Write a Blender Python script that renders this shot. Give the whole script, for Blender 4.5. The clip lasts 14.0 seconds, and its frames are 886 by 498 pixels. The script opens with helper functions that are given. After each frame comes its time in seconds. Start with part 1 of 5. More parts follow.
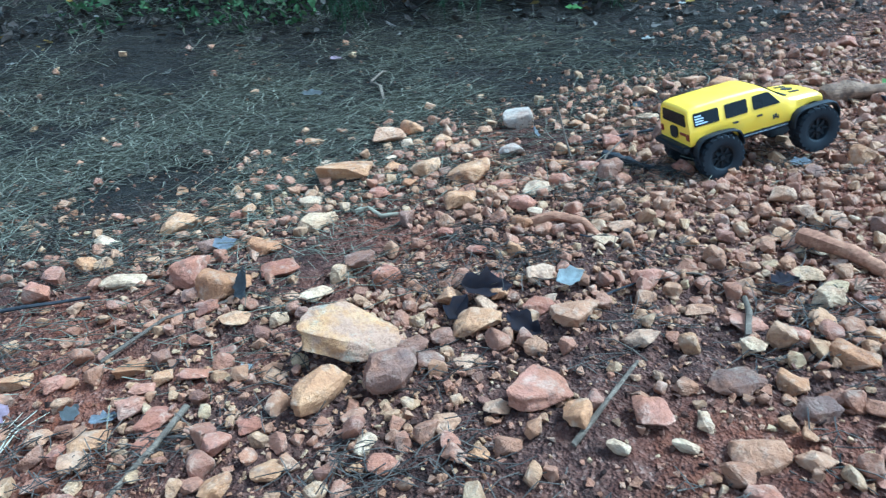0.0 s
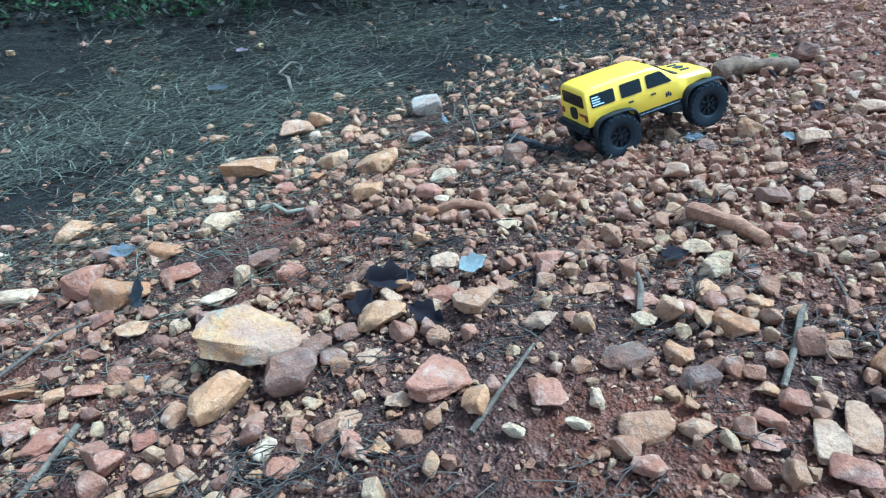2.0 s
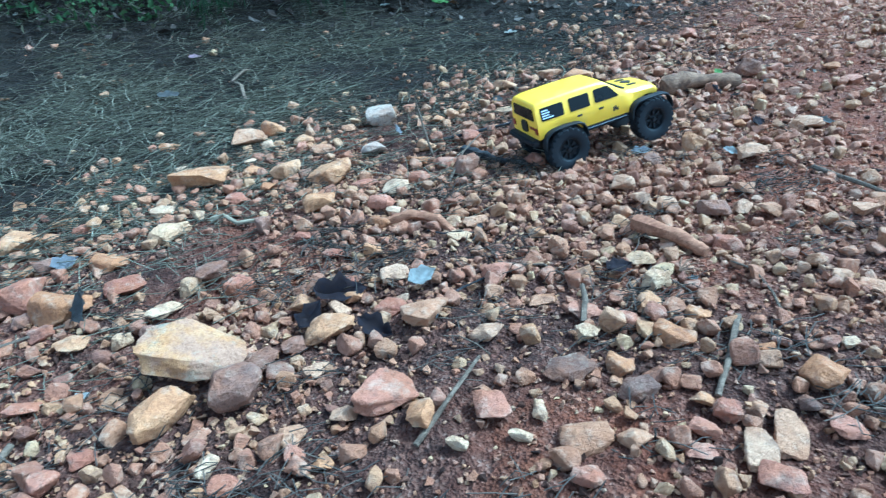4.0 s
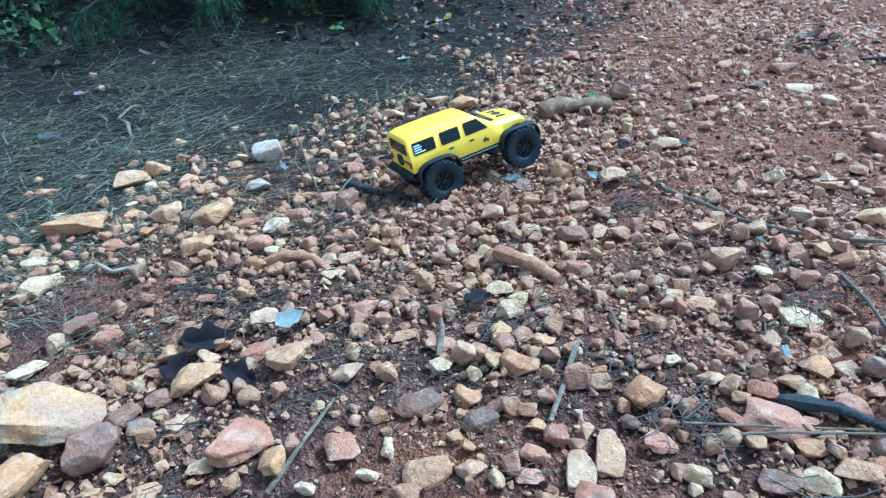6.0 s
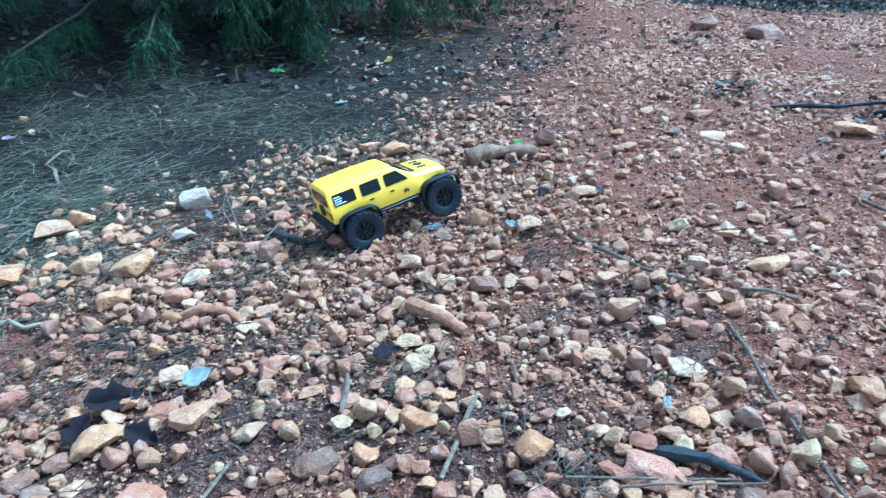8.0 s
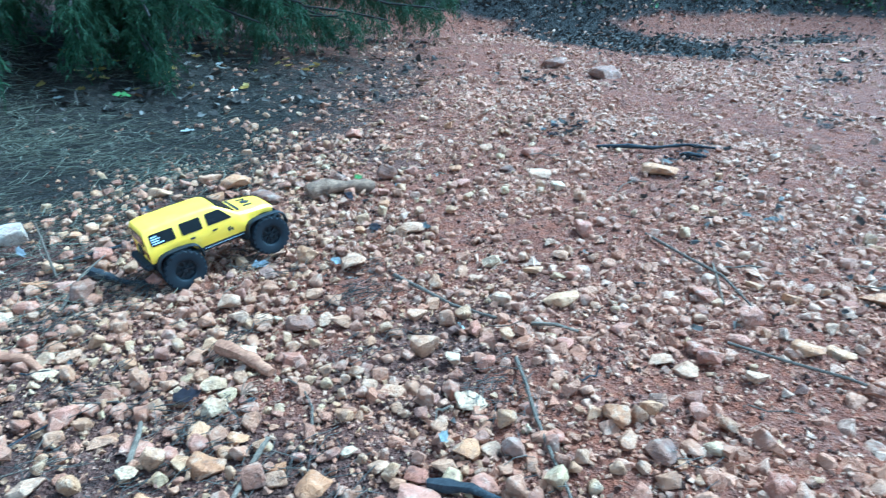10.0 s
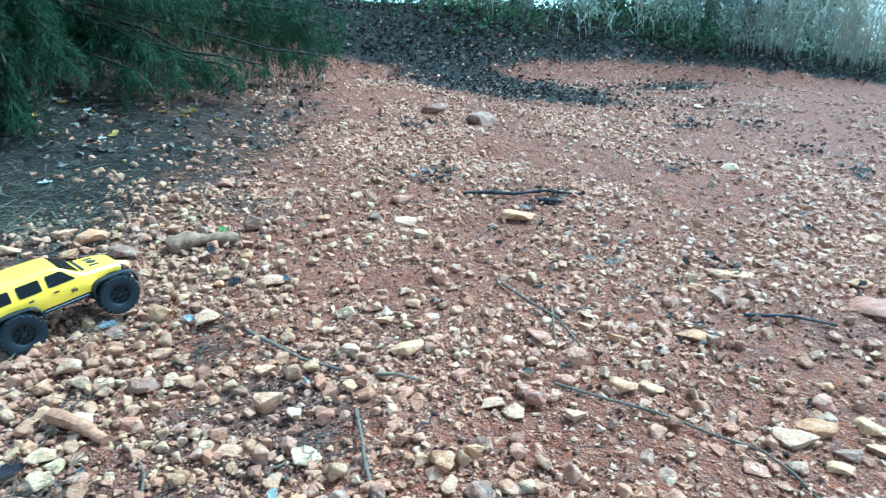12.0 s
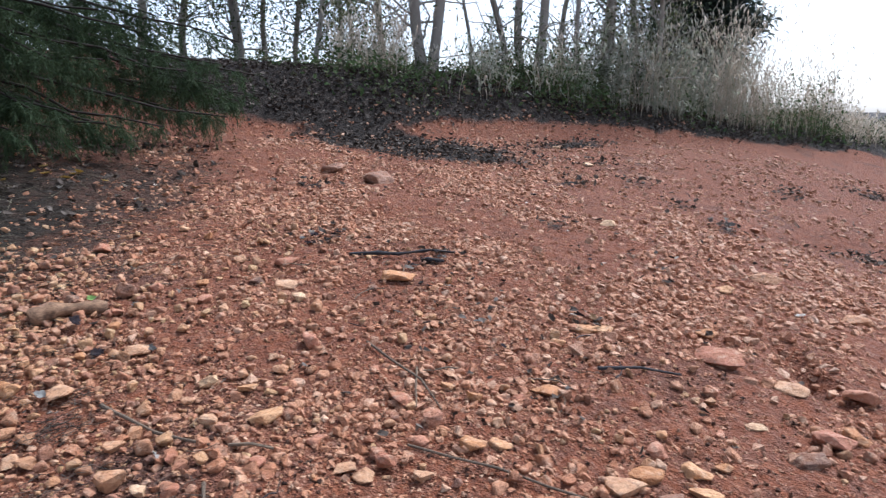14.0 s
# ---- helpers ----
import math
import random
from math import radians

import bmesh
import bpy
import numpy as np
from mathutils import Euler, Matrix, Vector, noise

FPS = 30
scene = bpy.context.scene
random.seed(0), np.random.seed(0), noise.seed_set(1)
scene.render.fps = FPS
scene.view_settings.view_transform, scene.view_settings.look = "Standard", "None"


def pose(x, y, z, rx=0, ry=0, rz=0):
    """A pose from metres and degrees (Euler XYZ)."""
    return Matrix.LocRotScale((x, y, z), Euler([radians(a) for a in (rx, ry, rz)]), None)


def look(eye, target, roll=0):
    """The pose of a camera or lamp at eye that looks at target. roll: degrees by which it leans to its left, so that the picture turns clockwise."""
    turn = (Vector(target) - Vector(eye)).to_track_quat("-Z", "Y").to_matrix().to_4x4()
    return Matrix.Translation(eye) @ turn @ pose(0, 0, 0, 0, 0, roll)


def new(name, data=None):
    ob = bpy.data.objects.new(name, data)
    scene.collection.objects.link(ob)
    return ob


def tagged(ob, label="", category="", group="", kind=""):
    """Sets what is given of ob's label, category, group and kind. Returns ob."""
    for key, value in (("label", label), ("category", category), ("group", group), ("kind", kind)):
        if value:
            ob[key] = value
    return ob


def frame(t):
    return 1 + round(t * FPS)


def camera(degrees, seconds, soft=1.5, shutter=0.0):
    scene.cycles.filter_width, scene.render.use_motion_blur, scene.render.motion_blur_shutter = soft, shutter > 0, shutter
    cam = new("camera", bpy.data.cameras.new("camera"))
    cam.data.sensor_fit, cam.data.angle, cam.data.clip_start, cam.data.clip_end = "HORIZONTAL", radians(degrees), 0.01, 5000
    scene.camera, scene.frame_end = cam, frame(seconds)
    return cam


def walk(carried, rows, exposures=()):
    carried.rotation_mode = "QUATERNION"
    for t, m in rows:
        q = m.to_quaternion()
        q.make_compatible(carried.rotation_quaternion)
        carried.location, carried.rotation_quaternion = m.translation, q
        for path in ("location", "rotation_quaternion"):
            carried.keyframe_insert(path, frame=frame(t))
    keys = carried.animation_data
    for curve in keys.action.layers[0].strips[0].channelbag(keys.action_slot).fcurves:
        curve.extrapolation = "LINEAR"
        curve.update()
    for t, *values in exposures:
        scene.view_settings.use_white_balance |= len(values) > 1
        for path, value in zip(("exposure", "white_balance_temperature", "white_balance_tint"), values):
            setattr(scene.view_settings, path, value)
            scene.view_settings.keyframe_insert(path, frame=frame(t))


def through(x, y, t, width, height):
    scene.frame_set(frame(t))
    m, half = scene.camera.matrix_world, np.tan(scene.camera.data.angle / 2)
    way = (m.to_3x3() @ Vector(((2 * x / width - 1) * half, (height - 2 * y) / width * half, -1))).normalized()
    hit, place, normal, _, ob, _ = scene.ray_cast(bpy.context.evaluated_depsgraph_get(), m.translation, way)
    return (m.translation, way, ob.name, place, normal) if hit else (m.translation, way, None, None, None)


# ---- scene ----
cam = camera(68.6, 14.0, soft=1.3, shutter=0.5)
# seconds, eye x y z, yaw, pitch, roll
PATH = [
    (0.0, 0.0002, 0.0001, 0.0002, 1.62, -21.94, -4.31),
    (0.5, 0.0120, 0.0003, -0.0007, 0.17, -22.82, -4.81),
    (1.0, 0.0213, 0.0022, 0.0007, -2.16, -22.98, -3.83),
    (1.5, 0.0311, 0.0013, 0.0022, -3.55, -23.14, -4.85),
    (2.0, 0.0374, 0.0025, 0.0017, -4.08, -23.64, -5.63),
    (2.2, 0.0366, 0.0028, 0.0003, -3.96, -23.65, -5.60),
    (4.3, 0.0587, -0.0021, 0.0113, -9.23, -23.36, -4.03),
    (4.5, 0.0702, -0.0054, 0.0187, -10.32, -23.52, -3.92),
    (5.0, 0.0965, -0.0172, 0.0313, -12.58, -22.82, -3.73),
    (5.5, 0.1148, -0.0266, 0.0361, -13.72, -22.75, -4.29),
    (6.0, 0.1230, -0.0300, 0.0396, -13.93, -22.94, -5.07),
    (6.5, 0.1273, -0.0312, 0.0414, -15.06, -22.55, -4.81),
    (7.0, 0.1463, -0.0380, 0.0478, -15.84, -23.45, -4.06),
    (7.2, 0.1532, -0.0424, 0.0528, -16.02, -22.70, -4.17),
    (9.3, 0.2382, -0.0874, 0.0859, -24.47, -19.58, -2.00),
    (9.5, 0.2507, -0.0959, 0.0891, -25.88, -19.69, -1.36),
    (10.0, 0.2594, -0.1180, 0.1034, -28.12, -19.58, -1.19),
    (10.5, 0.2846, -0.1433, 0.1081, -31.70, -18.79, -0.90),
    (11.0, 0.2963, -0.1598, 0.1182, -33.22, -18.68, -1.70),
    (11.5, 0.3089, -0.1754, 0.1336, -35.51, -17.59, -1.03),
    (12.0, 0.3153, -0.1915, 0.1421, -36.66, -16.70, -0.20),
    (12.5, 0.3382, -0.2060, 0.1489, -39.72, -15.83, 0.32),
    (13.0, 0.3507, -0.2329, 0.1635, -41.62, -14.04, 0.69),
    (13.5, 0.3474, -0.2506, 0.1724, -42.28, -12.15, 0.75),
    (14.0, 0.3680, -0.2795, 0.1746, -43.61, -12.22, 0.32),
]
# seconds, stops, kelvin, tint
EXPOSURES = [
    (0.0, 1.31, 4000, -12),
    (4.5, 1.35, 3860, -15),
    (7.0, 1.49, 3790, -15),
    (9.5, 1.74, 3620, -17),
    (11.0, 1.78, 3680, -22),
    (12.0, 1.84, 3820, -24),
    (12.5, 1.67, 4400, -10),
    (13.0, 1.59, 5000, 3),
    (13.5, 1.40, 5200, 7),
    (14.0, 1.05, 5500, 12),
]
walk(cam, [(t, pose(x, y, z, 0, 0, yaw) @ pose(0, 0, 0, 90 + pitch, 0, 0) @ pose(0, 0, 0, 0, 0, roll)) for t, x, y, z, yaw, pitch, roll in PATH], EXPOSURES)
# ---- end of path ----

# ---- light ----
SUN_AZ, SUN_EL = 92.0, 55.0
world = bpy.data.worlds.new("overcast_sky")
scene.world = world
world.use_nodes = True
wt = world.node_tree
sky = wt.nodes.new("ShaderNodeTexSky")
sky.sky_type = "NISHITA"
sky.sun_disc = False
sky.sun_elevation, sky.sun_rotation = radians(SUN_EL), radians(SUN_AZ)
sky.air_density, sky.dust_density, sky.ozone_density = 1.0, 2.0, 1.0
grey = wt.nodes.new("ShaderNodeHueSaturation")
grey.inputs["Saturation"].default_value = 0.45
wt.links.new(sky.outputs["Color"], grey.inputs["Color"])
wt.links.new(grey.outputs["Color"], wt.nodes["Background"].inputs["Color"])
wt.nodes["Background"].inputs["Strength"].default_value = 0.135
sun_data = bpy.data.lights.new("sun", "SUN")
sun_data.energy, sun_data.angle, sun_data.color = 2.6, radians(10), (1.0, 0.96, 0.90)
sun = new("sun", sun_data)
sa, se = radians(SUN_AZ), radians(SUN_EL)
sun.matrix_basis = look((0, 0, 6), (-math.sin(sa) * math.cos(se), -math.cos(sa) * math.cos(se), 6 - math.sin(se)))

# ---- materials ----


class Nodes:
    """A short way to write a node material."""

    def __init__(self, name, roughness=0.8, metallic=0.0, specular=0.4):
        self.mat = bpy.data.materials.new(name)
        self.mat.use_nodes = True
        self.tree = self.mat.node_tree
        self.bsdf = self.tree.nodes["Principled BSDF"]
        self.bsdf.inputs["Roughness"].default_value = roughness
        self.bsdf.inputs["Metallic"].default_value = metallic
        self.bsdf.inputs["Specular IOR Level"].default_value = specular

    def put(self, value, socket):
        if hasattr(value, "is_output"):
            self.tree.links.new(value, socket)
        elif value is not None:
            socket.default_value = (*value, 1.0) if isinstance(value, tuple) and len(value) == 3 and socket.type == "RGBA" else value

    def place(self):
        return self.tree.nodes.new("ShaderNodeNewGeometry").outputs["Position"]

    def local(self):
        return self.tree.nodes.new("ShaderNodeTexCoord").outputs["Object"]

    def island(self):
        return self.tree.nodes.new("ShaderNodeNewGeometry").outputs["Random Per Island"]

    def piece(self):
        return self.tree.nodes.new("ShaderNodeObjectInfo").outputs["Random"]

    def attribute(self, name):
        n = self.tree.nodes.new("ShaderNodeAttribute")
        n.attribute_name = name
        return n.outputs["Fac"]

    def noise(self, scale, detail=4.0, rough=0.6, vector=None):
        n = self.tree.nodes.new("ShaderNodeTexNoise")
        n.inputs["Scale"].default_value, n.inputs["Detail"].default_value, n.inputs["Roughness"].default_value = scale, detail, rough
        self.put(vector or self.place(), n.inputs["Vector"])
        return n.outputs["Fac"]

    def voronoi(self, scale, vector=None, what="Distance"):
        n = self.tree.nodes.new("ShaderNodeTexVoronoi")
        n.inputs["Scale"].default_value = scale
        self.put(vector or self.place(), n.inputs["Vector"])
        return n.outputs[what]

    def ramp(self, fac, *stops):
        n = self.tree.nodes.new("ShaderNodeValToRGB")
        while len(n.color_ramp.elements) < len(stops):
            n.color_ramp.elements.new(0.5)
        for e, (at, colour) in zip(n.color_ramp.elements, stops):
            e.position, e.color = at, (*colour, 1.0)
        self.put(fac, n.inputs["Fac"])
        return n.outputs["Color"]

    def steps(self, fac, low, high):
        n = self.tree.nodes.new("ShaderNodeMapRange")
        n.inputs["From Min"].default_value, n.inputs["From Max"].default_value = low, high
        self.put(fac, n.inputs["Value"])
        return n.outputs["Result"]

    def mix(self, fac, a, b, how="MIX"):
        n = self.tree.nodes.new("ShaderNodeMix")
        n.data_type, n.blend_type = "RGBA", how
        for value, k in ((fac, 0), (a, 6), (b, 7)):
            self.put(value, n.inputs[k])
        return n.outputs[2]

    def sum(self, a, b, how="ADD"):
        n = self.tree.nodes.new("ShaderNodeMath")
        n.operation = how
        self.put(a, n.inputs[0])
        self.put(b, n.inputs[1])
        return n.outputs[0]

    def bump(self, height, strength=0.4, distance=0.002):
        n = self.tree.nodes.new("ShaderNodeBump")
        n.inputs["Strength"].default_value, n.inputs["Distance"].default_value = strength, distance
        self.put(height, n.inputs["Height"])
        self.tree.links.new(n.outputs["Normal"], self.bsdf.inputs["Normal"])
        return self

    def colour(self, value):
        self.put(value, self.bsdf.inputs["Base Color"])
        return self

    def rough(self, value):
        self.put(value, self.bsdf.inputs["Roughness"])
        return self


def soil_material():
    n = Nodes("red_clay_soil", 0.9, specular=0.25)
    fine, mid, wide = n.noise(160, 6, 0.7), n.noise(28, 5, 0.65), n.noise(3.2, 4, 0.55)
    clay = n.ramp(mid, (0.25, (0.095, 0.027, 0.0125)), (0.5, (0.225, 0.068, 0.028)), (0.75, (0.345, 0.122, 0.052)))
    # Dark humus soil, darkened more to stand in for shade between stones.
    humus = n.ramp(n.noise(45, 5, 0.7), (0.3, (0.020, 0.0105, 0.0075)), (0.55, (0.062, 0.026, 0.017)), (0.8, (0.135, 0.055, 0.035)))
    damp = n.mix(n.steps(n.sum(wide, n.sum(n.attribute("humus"), 0.21, "MULTIPLY"), "SUBTRACT"), 0.24, 0.42), humus, clay)
    # loose grains, each with a tone of its own
    cell = n.voronoi(380, what="Color")
    grain = n.ramp(cell, (0.15, (0.05, 0.022, 0.015)), (0.45, (0.20, 0.085, 0.052)), (0.7, (0.34, 0.17, 0.11)), (0.9, (0.50, 0.32, 0.23)))
    grit = n.mix(n.steps(n.noise(60, 5, 0.7), 0.42, 0.64), damp, n.mix(0.68, damp, grain))
    coarse = n.ramp(n.voronoi(170, what="Color"), (0.2, (0.07, 0.03, 0.02)), (0.5, (0.22, 0.09, 0.055)), (0.85, (0.38, 0.20, 0.13)))
    grit = n.mix(n.steps(n.noise(34, 5, 0.7), 0.50, 0.68), grit, n.mix(0.55, grit, coarse))
    # Pine litter, darkened further so the conifer's shade is in the colour.
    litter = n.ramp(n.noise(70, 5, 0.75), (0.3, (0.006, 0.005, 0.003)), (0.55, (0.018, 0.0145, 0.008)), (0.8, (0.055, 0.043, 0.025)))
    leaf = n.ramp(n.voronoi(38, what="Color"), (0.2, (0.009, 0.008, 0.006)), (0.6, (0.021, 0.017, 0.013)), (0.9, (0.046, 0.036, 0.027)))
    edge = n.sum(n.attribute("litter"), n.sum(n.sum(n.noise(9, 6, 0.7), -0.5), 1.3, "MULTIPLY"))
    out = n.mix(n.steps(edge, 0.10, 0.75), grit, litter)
    dark = n.sum(n.attribute("leaves"), n.sum(n.sum(n.noise(7, 4, 0.6), -0.5), 0.8, "MULTIPLY"))
    out = n.mix(n.steps(dark, 0.4, 0.6), out, leaf)
    n.colour(n.mix(n.steps(fine, 0.3, 0.75), n.mix(0.4, out, (0.03, 0.016, 0.011)), out))
    clods = n.sum(n.sum(n.voronoi(62), n.sum(n.voronoi(170), 0.6, "MULTIPLY")), n.sum(n.voronoi(380), 0.5, "MULTIPLY"))
    return n.bump(n.sum(n.sum(fine, 0.5, "MULTIPLY"), n.sum(mid, clods)), 1.0, 0.008).mat


def stone_material(name, tones, random_of):
    """Weathered stone: tones from dark to light, iron stain, soil in the hollows and fine pits."""
    n = Nodes(name, 0.85, specular=0.3)
    pick = n.island() if random_of == "island" else n.piece()
    base = n.ramp(pick, *[(k / max(1, len(tones) - 1), c) for k, c in enumerate(tones)])
    patch = n.noise(38, 6, 0.66)
    stain = n.mix(n.steps(patch, 0.40, 0.62), base, n.mix(0.5, base, (0.30, 0.115, 0.042)))
    pale = n.mix(n.steps(n.noise(64, 5, 0.66), 0.52, 0.68), stain, n.mix(0.42, stain, (0.62, 0.47, 0.32)))
    dark = n.mix(n.steps(n.noise(52, 6, 0.7), 0.36, 0.46), n.mix(0.5, pale, (0.085, 0.05, 0.038)), pale)
    dust = n.mix(n.steps(n.noise(260, 4, 0.7), 0.32, 0.56), n.mix(0.32, dark, (0.12, 0.055, 0.037)), dark)
    n.colour(dust)
    n.rough(n.steps(n.noise(120), -0.9, 1.1))
    relief = n.sum(n.sum(n.noise(230, 6, 0.72), 0.7, "MULTIPLY"), n.sum(n.noise(75, 5, 0.65), 1.8, "MULTIPLY"))
    return n.bump(relief, 0.85, 0.0045).mat


TONES = {
    "OCHRE": ((0.40, 0.180, 0.072), (0.52, 0.262, 0.112), (0.58, 0.335, 0.165)),
    "RED": ((0.31, 0.118, 0.067), (0.41, 0.172, 0.100), (0.47, 0.222, 0.135)),
    "BROWN": ((0.15, 0.085, 0.058), (0.22, 0.120, 0.080), (0.27, 0.150, 0.100)),
    "TAN": ((0.43, 0.220, 0.112), (0.51, 0.285, 0.152), (0.56, 0.345, 0.200)),
    "PALE": ((0.57, 0.355, 0.180), (0.63, 0.420, 0.235), (0.67, 0.475, 0.290)),
    "GREY": ((0.48, 0.375, 0.28), (0.54, 0.43, 0.33), (0.58, 0.48, 0.38)),
}
OCHRE, RED, BROWN, TAN, PALE, GREY = TONES
STONE = {k: stone_material(k.lower() + "_stone", v, "piece") for k, v in TONES.items()}
GRAVEL = stone_material(
    "mixed_gravel",
    ((0.19, 0.090, 0.058), (0.38, 0.178, 0.098), (0.27, 0.122, 0.074), (0.47, 0.255, 0.115), (0.31, 0.145, 0.088), (0.50, 0.295, 0.140), (0.38, 0.175, 0.098), (0.54, 0.360, 0.175), (0.34, 0.150, 0.084), (0.42, 0.205, 0.108)),
    "island",
)
CHIPS = stone_material(
    "red_gravel",
    ((0.28, 0.112, 0.056), (0.42, 0.185, 0.094), (0.33, 0.138, 0.070), (0.51, 0.255, 0.138), (0.37, 0.158, 0.082), (0.56, 0.320, 0.185), (0.30, 0.117, 0.060), (0.60, 0.385, 0.245), (0.48, 0.235, 0.128)),
    "island",
)
# Far gravel, pinkish tones greyed and paled to put haze into the colour.
HAZED = stone_material("hazed_pink_gravel", ((0.30, 0.125, 0.068), (0.42, 0.200, 0.112), (0.34, 0.150, 0.082), (0.50, 0.285, 0.175), (0.37, 0.170, 0.095), (0.55, 0.37, 0.25), (0.44, 0.225, 0.130)), "island")


def strand_material(name, *tones, roughness=0.75):
    n = Nodes(name, roughness, specular=0.3)
    base = n.ramp(n.island(), *[(k / max(1, len(tones) - 1), c) for k, c in enumerate(tones)])
    n.colour(n.mix(n.steps(n.noise(90, 3), 0.3, 0.8), n.mix(0.35, base, (0.03, 0.025, 0.02)), base))
    return n.mat


def leaf_material(name, *tones, through=0.25):
    """Leaves, a little see-through."""
    n = Nodes(name, 0.75, specular=0.12)
    base = n.ramp(n.island(), *[(k / max(1, len(tones) - 1), c) for k, c in enumerate(tones)])
    col = n.mix(n.steps(n.noise(150, 4), 0.35, 0.7), n.mix(0.4, base, (0.06, 0.035, 0.02)), base)
    n.colour(col)
    thin = n.tree.nodes.new("ShaderNodeBsdfTranslucent")
    n.put(col, thin.inputs["Color"])
    both = n.tree.nodes.new("ShaderNodeMixShader")
    both.inputs[0].default_value = through
    n.tree.links.new(n.bsdf.outputs[0], both.inputs[1])
    n.tree.links.new(thin.outputs[0], both.inputs[2])
    n.tree.links.new(both.outputs[0], n.tree.nodes["Material Output"].inputs["Surface"])
    return n.mat


def bark_material(name, dark, light, scale=60):
    n = Nodes(name, 0.9, specular=0.25)
    stretch = n.tree.nodes.new("ShaderNodeMapping")
    stretch.inputs["Scale"].default_value = (1, 1, 0.25)
    n.put(n.place(), stretch.inputs["Vector"])
    grain = n.noise(scale, 6, 0.7, stretch.outputs[0])
    n.colour(n.mix(n.steps(n.noise(8, 3), 0.3, 0.7), n.ramp(grain, (0.3, dark), (0.7, light)), n.ramp(grain, (0.25, light), (0.8, dark))))
    return n.bump(grain, 0.8, 0.004).mat


def wood_material(name, dark, light):
    n = Nodes(name, 0.85, specular=0.25)
    stretch = n.tree.nodes.new("ShaderNodeMapping")
    stretch.inputs["Scale"].default_value = (0.12, 1, 1)
    n.put(n.local(), stretch.inputs["Vector"])
    grain = n.noise(420, 5, 0.65, stretch.outputs[0])
    n.colour(n.mix(n.steps(n.noise(90, 3), 0.45, 0.7), n.ramp(grain, (0.3, dark), (0.7, light)), dark))
    return n.bump(grain, 0.8, 0.002).mat


def plastic_material(name, colour, roughness, worn, specular=0.5):
    """Moulded or painted plastic with fine scuffs and dust."""
    n = Nodes(name, roughness, specular=specular)
    dust = n.steps(n.noise(70, 5, 0.7, n.local()), 0.45, 0.8)
    n.colour(n.mix(n.sum(dust, 0.35, "MULTIPLY"), colour, worn))
    n.rough(n.sum(n.sum(dust, 0.25, "MULTIPLY"), roughness))
    return n.bump(n.noise(900, 3, 0.6, n.local()), 0.06, 0.001).mat


def crumb_material():
    n = Nodes("soil_crumb", 0.95, specular=0.15)
    base = n.ramp(n.island(), (0.0, (0.03, 0.017, 0.012)), (0.5, (0.085, 0.042, 0.027)), (1.0, (0.17, 0.085, 0.052)))
    n.colour(n.mix(n.steps(n.noise(400, 4), 0.35, 0.65), n.mix(0.4, base, (0.03, 0.018, 0.014)), base))
    return n.bump(n.noise(700, 4), 0.8, 0.002).mat


CRUMB = crumb_material()
SOIL = soil_material()
FIBRE = strand_material("dark_root_fibre", (0.03, 0.024, 0.018), (0.065, 0.05, 0.037), (0.14, 0.105, 0.075))
NEEDLE = strand_material("dry_pine_needle", (0.060, 0.050, 0.030), (0.15, 0.130, 0.082), (0.27, 0.24, 0.158), (0.075, 0.062, 0.038), (0.38, 0.345, 0.235))
# Bleached grass, its tones lifted further as painted haze along the crest.
PALE_GRASS = leaf_material("bleached_hazed_grass", (0.56, 0.47, 0.36), (0.70, 0.62, 0.50), (0.48, 0.41, 0.31), (0.76, 0.70, 0.59), through=0.5)
STRAW = strand_material("dry_grass", (0.36, 0.28, 0.17), (0.50, 0.41, 0.27), (0.26, 0.20, 0.12), (0.58, 0.49, 0.34))
TWIG = bark_material("grey_twig_bark", (0.07, 0.050, 0.034), (0.19, 0.142, 0.10), 300)
WEATHERED = wood_material("weathered_wood", (0.085, 0.06, 0.04), (0.24, 0.178, 0.12))
REDWOOD = wood_material("reddish_wood", (0.19, 0.080, 0.042), (0.44, 0.22, 0.115))
BARKED = wood_material("brown_barked_wood", (0.10, 0.058, 0.036), (0.33, 0.195, 0.11))
DARKWOOD = wood_material("damp_dark_wood", (0.018, 0.017, 0.018), (0.06, 0.055, 0.055))
TREE_BARK = bark_material("tree_bark", (0.11, 0.10, 0.082), (0.40, 0.36, 0.30), 22)
CONIFER_BARK = bark_material("conifer_bark", (0.018, 0.014, 0.012), (0.05, 0.04, 0.032), 40)
CONIFER_GREEN = leaf_material("conifer_foliage", (0.024, 0.050, 0.026), (0.040, 0.078, 0.036), (0.070, 0.115, 0.050), (0.030, 0.062, 0.032), through=0.4)
DARK_CONIFER = leaf_material("dark_conifer_foliage", (0.025, 0.045, 0.038), (0.045, 0.07, 0.055), through=0.3)
BUSH_GREEN = leaf_material("undergrowth_leaf", (0.040, 0.082, 0.030), (0.075, 0.135, 0.048), (0.12, 0.18, 0.07), (0.07, 0.085, 0.05), (0.19, 0.18, 0.11))
TREE_LEAF = leaf_material("olive_tree_leaf", (0.045, 0.080, 0.035), (0.09, 0.125, 0.055), (0.17, 0.17, 0.085), through=0.4)
# Grey green stems, colour brightened to imitate the haze over the bank.
GREY_STEM = leaf_material("hazed_grey_green_stem", (0.40, 0.41, 0.32), (0.54, 0.53, 0.44), (0.30, 0.35, 0.23), (0.64, 0.60, 0.51), through=0.5)
LEAF_LITTER = leaf_material("dark_leaf_litter", (0.016, 0.014, 0.013), (0.040, 0.033, 0.028), (0.08, 0.067, 0.056), (0.022, 0.019, 0.017), (0.18, 0.155, 0.13), (0.034, 0.027, 0.022), through=0.1)

